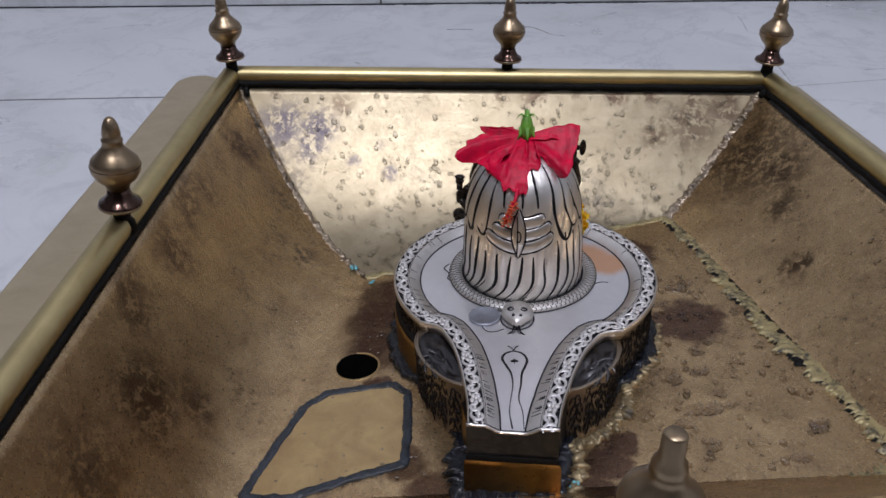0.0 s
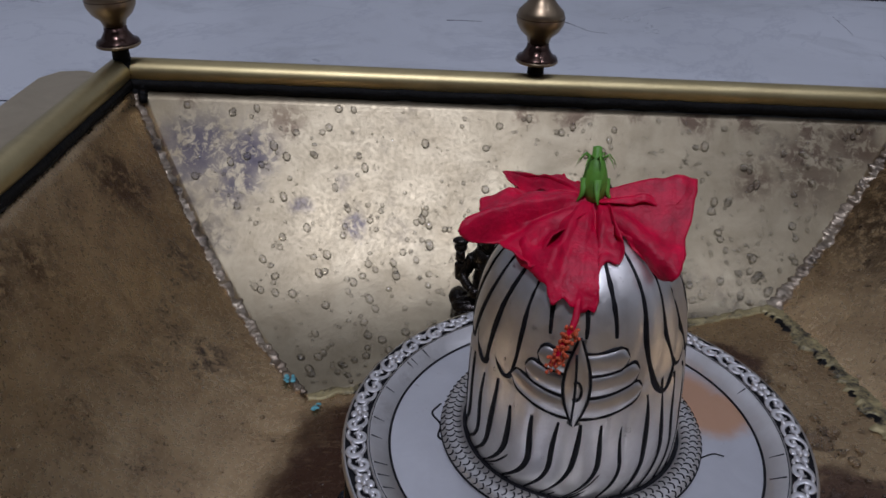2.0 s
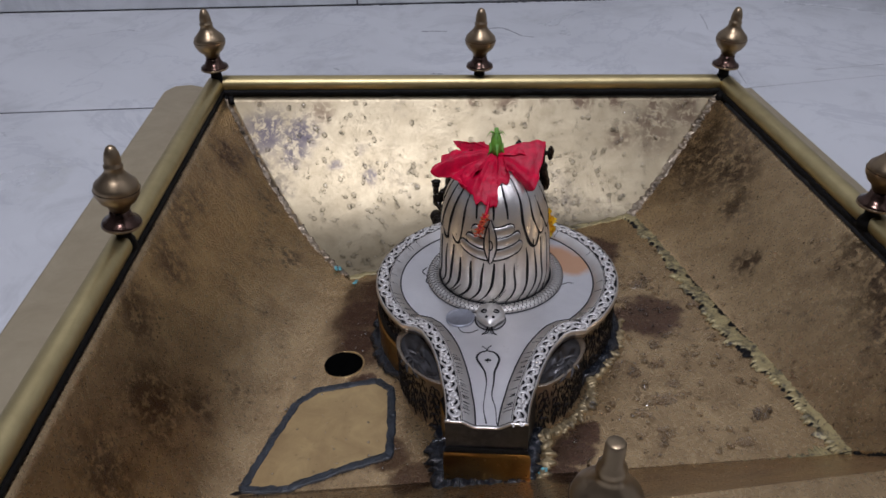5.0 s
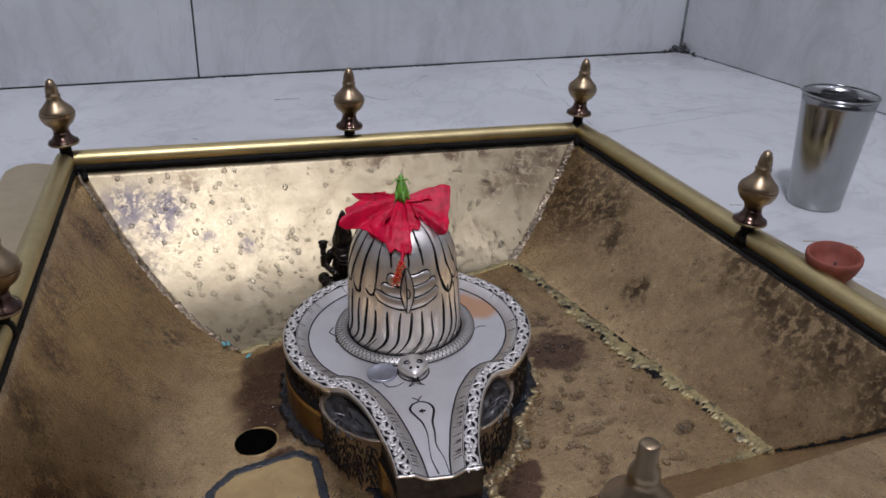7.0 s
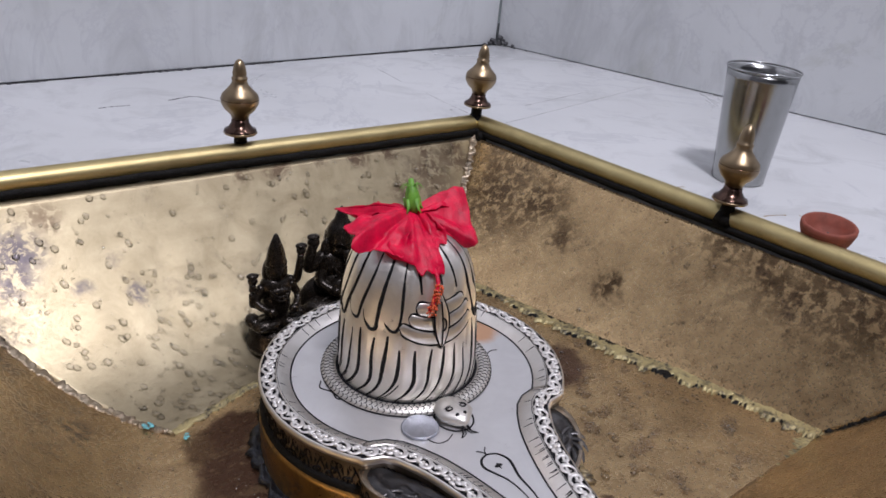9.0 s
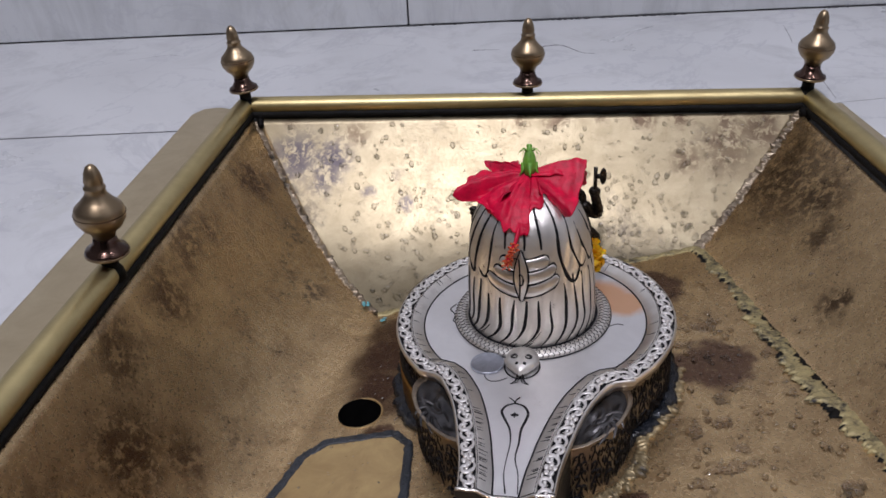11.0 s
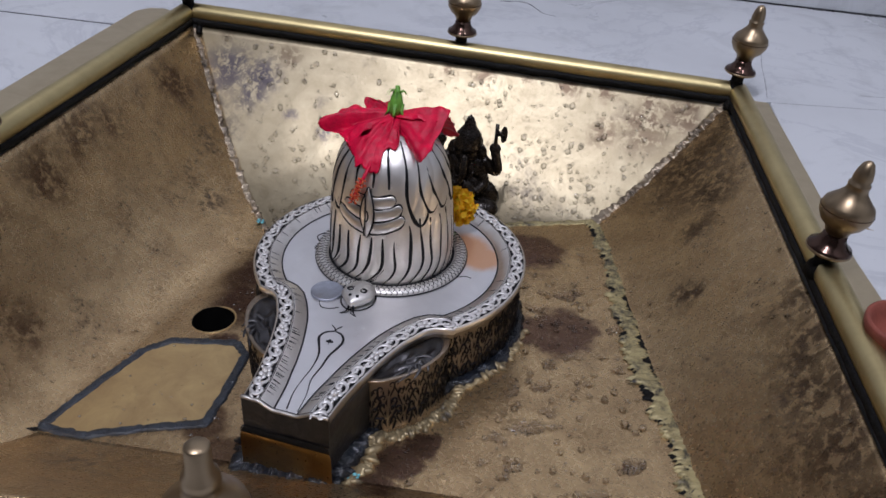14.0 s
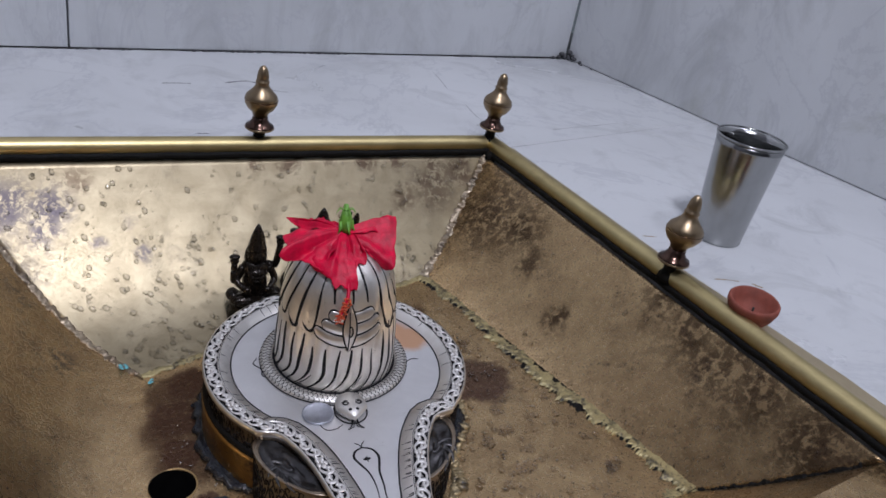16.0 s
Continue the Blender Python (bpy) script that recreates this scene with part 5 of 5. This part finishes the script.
def statue(name, m, elephant, label):
    bm = lathe([(0.0, 0.0), (0.026, 0.0), (0.0265, 0.006), (0.023, 0.010), (0.024, 0.015), (0.021, 0.020), (0.0, 0.021)], 28)
    for s in (-1, 1):
        ball((s * 0.012, -0.009, 0.026), 0.011, bm, (1.25, 0.9, 0.62), 14, 10)
        ball((s * 0.021, 0.0, 0.027), 0.009, bm, (0.8, 1.1, 0.7), 12, 8)
    wide = 1.4 if elephant else 1.0
    ball((0, 0.001, 0.041), 0.015, bm, (1.32 if elephant else 0.85, 0.9, 1.1), 16, 12)
    ball((0, 0.001, 0.058), 0.014, bm, (1.05 * wide, 0.8, 0.80), 14, 10)
    ball((0, -0.001, 0.074), 0.0098, bm, (1.2 if elephant else 1.0, 1.0, 1.12), 16, 12)
    if elephant:
        ball((0, 0.006, 0.028), 0.026, bm, (1.3, 0.5, 0.85), 16, 10)
        for s in (-1, 1):
            ball((s * 0.020, -0.008, 0.024), 0.014, bm, (1.15, 0.9, 0.72), 14, 10)
    top = [(0.0125, 0.078), (0.0135, 0.081), (0.0125, 0.084), (0.0118, 0.090), (0.0090, 0.0945), (0.0058, 0.0985), (0.0046, 0.103), (0.0024, 0.107), (0.0, 0.110)]
    lathe([(0.0, 0.077)] + (top if elephant else [(0.0095, 0.078), (0.0098, 0.081), (0.0082, 0.086), (0.0070, 0.093), (0.0045, 0.100), (0.0020, 0.106), (0.0, 0.108)]), 16, bm)
    if elephant:
        ball((0, 0.003, 0.080), 0.0135, bm, (1.0, 0.85, 1.15), 16, 12)
        ball((0, -0.010, 0.041), 0.0125, bm, (1.15, 0.75, 0.95), 14, 10)
    else:
        ball((0, 0.003, 0.070), 0.0110, bm, (1.05, 0.8, 1.55), 14, 10)
    for s in (-1, 1):
        if elephant:
            arm = [(s * 0.014, 0.0, 0.069), (s * 0.0245, 0.001, 0.060), (s * 0.0290, 0.0, 0.061), (s * 0.0275, -0.001, 0.070), (s * 0.0250, -0.001, 0.080)]
            fist = Vector((s * 0.0250, -0.001, 0.082))
        elif s < 0:
            arm = [(-0.011, 0.0, 0.060), (-0.017, 0.001, 0.048), (-0.0205, 0.0, 0.043), (-0.0215, -0.001, 0.052), (-0.0215, -0.001, 0.064)]
            fist = Vector((-0.0215, -0.001, 0.067))
        else:
            arm = [(0.011, 0.0, 0.062), (0.018, 0.001, 0.060), (0.0205, 0.0, 0.064), (0.0215, -0.001, 0.074), (0.0230, -0.001, 0.085)]
            fist = Vector((0.0230, -0.001, 0.088))
        tube(smooth_path(arm, 16), lambda t: (0.0058 if elephant else 0.0044) * (1 - 0.28 * t), 9, bm)
        ball(fist, 0.0054 if elephant else 0.0046, bm, (1.0, 0.9, 0.9), 10, 7)
        if not (elephant and s > 0):
            ball(fist + Vector((0, 0, 0.0045)), 0.0056, bm, (1.0, 0.8, 0.45), 10, 7)
        tube(smooth_path([(s * 0.013, 0.0, 0.060), (s * 0.019, -0.004, 0.047), (s * 0.012, -0.014, 0.041)], 12), lambda t: (0.0056 if elephant else 0.0040) * (1 - 0.25 * t), 9, bm)
        ball((s * 0.010, -0.016, 0.041), 0.0042, bm, seg=10, rings=7)
        for q in range(4):
            tube([((s * (0.013 + 0.011 * math.cos(a)), -0.018 + 0.002 * q, 0.022 + 0.0026 * q + 0.005 * math.sin(a))) for a in (0.5 + 2.1 * k / 8 for k in range(9))], 0.0008, 5, bm)
        if elephant:
            ball((s * 0.0125, -0.0005, 0.073), 0.0085, bm, (0.70, 0.40, 1.25), 12, 8)
    for drop in (0.007, 0.011):
        tube([(0.009 * math.cos(a), -0.0105 - 0.003 * abs(math.sin(a)), 0.060 + drop * math.sin(a)) for a in (math.pi + math.pi * k / 14 for k in range(15))], 0.0009, 6, bm)
    if elephant:
        tube(smooth_path([(0, -0.010, 0.074), (0.001, -0.0155, 0.066), (0.001, -0.0175, 0.057), (-0.003, -0.0185, 0.050), (-0.0070, -0.0185, 0.052)], 18), lambda t: 0.0044 * (1 - 0.55 * t), 9, bm)
        ball((0, 0.002, 0.060), 0.020, bm, (1.2, 0.55, 0.72), 16, 10)
        tube([(0.0255, -0.003, 0.066), (0.0248, -0.003, 0.106)], 0.0017, 8, bm)
        prism([(0.0248, -0.004), (0.0320, -0.004), (0.0320, -0.002), (0.0248, -0.002)], 0.0955, 0.0995, bm)
        ball((0.0315, -0.003, 0.0975), 0.0080, bm, (0.40, 0.25, 1.0), 10, 7)
    else:
        ball((0.0, -0.009, 0.056), 0.0062, bm, (1.5, 0.7, 0.8), 12, 8)
    ob = tagged(new(name, mesh_of(name, bm, BRONZE)), label, "statue", "small statues behind the shrine")
    ob.matrix_world = m
    return ob


statue("deity_statue", pose(0.1005, 0.6970, -0.1130, 0, 0, -4), True, "blackened bronze seated figurine with elephant head and axe")
statue("deity_statue", pose(0.0385, 0.6900, -0.1100, 0, 0, -4) @ Matrix.Scale(0.90, 4), False, "blackened bronze seated figurine with tall pointed crown")

# ---- on the marble ----
prof = [(0.0, 0.002), (0.0225, 0.002), (0.0240, 0.0), (0.0250, 0.001), (0.0256, 0.012), (0.0290, 0.058), (0.0325, 0.104), (0.0335, 0.1115), (0.0345, 0.1125), (0.0348, 0.1137), (0.0340, 0.1146), (0.0330, 0.1138),
        (0.0318, 0.104), (0.0282, 0.058), (0.0248, 0.010), (0.0240, 0.006), (0.0, 0.005)]
tumbler = thing("steel_tumbler", pose(0.4875, 0.5880, 0.0) @ Matrix.Diagonal((1, 1, 0.965, 1)), "shiny stainless steel tumbler standing on the marble floor", "tumbler")
part("cup_wall", lathe(prof[1:7] + [(0.0333, 0.1115), (0.0325, 0.1115)] + prof[12:15], 64), STEEL, tumbler, "smooth steel wall")
part("cup_bottom", lathe([(0.0, 0.002), (0.0240, 0.002), (0.0244, 0.005), (0.0, 0.005)], 64), STEEL, tumbler, "steel bottom")
part("rolled_rim", tube([(0.0335 * math.cos(q), 0.0335 * math.sin(q), 0.1130) for q in (2 * math.pi * k / 64 for k in range(64))], 0.0010, 10, closed=True), STEEL, tumbler, "rolled steel rim")
lamp = thing("clay_lamp", pose(0.3865, 0.4430, 0.0045, 3, -4, 0), "small red clay oil lamp standing on the brass flange", "oil lamp")
part("bowl", lathe([(0.0, 0.0), (0.0115, 0.0), (0.0135, 0.002), (0.0185, 0.010), (0.0212, 0.0180), (0.0212, 0.0215), (0.0200, 0.0228), (0.0186, 0.0222), (0.0165, 0.0150), (0.0110, 0.0085), (0.0, 0.0065)], 48), CLAY, lamp, "red clay bowl")
bm = ball((0.001, -0.002, 0.0078), 0.0048, None, (1.1, 0.8, 0.25), 14, 8)
tube([(0.001, -0.001, 0.0080), (0.003, 0.0005, 0.0110), (0.0035, 0.001, 0.0135)], 0.0009, 6, bm)
part("wick", bm, SOOT, lamp, "burnt black wick")

# ---- water drops ----


def drops(name, fn, count, lo, hi, seed, label, squash=0.42, stretch=1.25, mat=None):
    rnd = random.Random(seed)
    bm = bmesh.new()
    for k in range(count):
        u, v = rnd.uniform(0.03, 0.97), rnd.uniform(0.03, 0.97)
        p = fn(u, v)
        if math.hypot(p.x - HOLE[0], p.y - HOLE[1]) < HOLE[2] + 0.003:
            continue
        du, dv = fn(u + 0.004, v) - p, fn(u, v + 0.004) - p
        n = du.cross(dv).normalized()
        if n.z < 0:
            n = -n
        r = lo + (hi - lo) * rnd.random() ** 2.4
        t = dv.normalized()
        b = n.cross(t)
        rot = Matrix((b, t, n)).transposed()
        ball(p + n * (r * 0.08), r, bm, (1, rnd.uniform(0.9, stretch + 0.35 * (r > 0.0018)), squash), 8, 6, rot)
    return tagged(new(name, mesh_of(name, bm, mat or WATER)), label, "water", kind="stuff")


drops("water_drops", PANELS["back"], 1300, 0.0005, 0.0029, 31, "clear water drops on the brass back panel", 0.5, 1.2, BEADS)
drops("water_drops", PANELS["right"], 280, 0.0006, 0.0022, 32, "clear water drops on the brown brass panel", 0.45, 1.2, BEADS)
drops("water_drops", PANELS["left"], 300, 0.0005, 0.0018, 33, "clear water drops on the brown brass panel", 0.45, 1.2, BEADS)


def floor_right(u, v):
    x = 0.10 + 0.17 * u
    return Vector((x, 0.36 + 0.32 * v, floor_z(x) + 0.0002))


drops("water_drops", floor_right, 420, 0.0007, 0.0030, 34, "clear water drops on the brass basin floor", 0.42, 1.4, BEADS)


def puddle(x, y, r, long, turn, seed):
    """A thin sheet of water with a wavy edge."""
    bm = bmesh.new()
    rings = []
    for q, h in ((1.0, -0.0002), (0.93, 0.0004), (0.8, 0.0007), (0.5, 0.0009)):
        ring = []
        for k in range(28):
            a = 2 * math.pi * k / 28
            w = r * q * (1 + 0.75 * noise.noise(Vector((math.cos(a) * 1.3, math.sin(a) * 1.3, seed))))
            px, py = long * w * math.cos(a), w * math.sin(a)
            c, s = math.cos(turn), math.sin(turn)
            gx, gy = x + px * c - py * s, y + px * s + py * c
            ring.append(bm.verts.new((gx, gy, floor_z(gx) + h)))
        rings.append(ring)
    for p, q in zip(rings, rings[1:]):
        for k in range(28):
            bm.faces.new((p[k], p[(k + 1) % 28], q[(k + 1) % 28], q[k]))
    bm.faces.new(rings[-1])
    return tagged(new("water_puddle", mesh_of("water_puddle", bm, WATER)), "thin clear water puddle on the brass basin floor", "water", kind="stuff")


rnd = random.Random(61)
puddle(0.190, 0.435, 0.0065, 2.2, 0.1, 1)
puddle(0.176, 0.470, 0.0055, 1.8, 1.2, 2)
puddle(0.205, 0.590, 0.0075, 1.5, 0.2, 3)
for k in range(34):
    puddle(rnd.uniform(0.13, 0.27), rnd.uniform(0.375, 0.60), rnd.uniform(0.0022, 0.0052), rnd.uniform(1.1, 2.1), rnd.uniform(-0.5, 0.9), 10 + k)


def floor_left(u, v):
    x = -0.12 + 0.12 * u
    return Vector((x, 0.38 + 0.20 * v, floor_z(x) + 0.0012))


drops("water_drops", floor_left, 110, 0.0004, 0.0015, 35, "clear water drops on the brass basin floor", 0.4, 1.2, BEADS)
drops("water_drops", lambda u, v: YONI @ on_dome(-70 + 150 * u, 0.01 + 0.085 * v), 30, 0.0005, 0.0013, 36, "clear water drops on the silver dome", 0.5)
drops("water_drops", lambda u, v: TL.lerp(TR, u) + Vector((0, -0.004 + 0.006 * v, 0.0138)), 40, 0.0005, 0.0016, 37, "clear water drops on the brass rim", 0.5)

bm = bmesh.new()
rnd = random.Random(51)
lumps = smooth_path([Vector((p.x + 0.004, p.y, floor_z(p.x) + 0.001)) for p in right_side], 46)
for k, p in enumerate(lumps):
    if rnd.random() < 0.6:
        d = (lumps[min(k + 1, 45)] - lumps[max(k - 1, 0)]).normalized()
        rot = Matrix.Rotation(math.atan2(d.y, d.x) + rnd.uniform(0.9, 2.2), 3, "Z")
        ball(p + Vector((rnd.uniform(-0.002, 0.002), rnd.uniform(-0.002, 0.002), 0)), rnd.uniform(0.0026, 0.0050), bm, (rnd.uniform(1.0, 1.5), rnd.uniform(0.5, 0.8), 0.75), 8, 6, rot)
tagged(part("solder_lump", bm, GOLD_SOLDER, basin, "lumps of brass solder"), kind="stuff")

# verdigris crumbs by the welded corner and the foot
for x, y, r in ((-0.088, 0.662, 0.0026), (-0.079, 0.650, 0.0032), (-0.061, 0.628, 0.0028), (-0.098, 0.640, 0.0024), (0.088, 0.371, 0.0030)):
    bm = bmesh.new()
    rnd = random.Random(int(x * 1e4))
    for k in range(7):
        ball((rnd.uniform(-r, r), rnd.uniform(-r, r), r * 0.2), r * rnd.uniform(0.3, 0.6), bm, (1, 1, 0.5), 7, 5)
    ob = part("verdigris", bm, VERDIGRIS, basin, "turquoise verdigris crumb")
    ob.location = (x, y, floor_z(x) + (0.004 if y > 0.64 else 0.001))
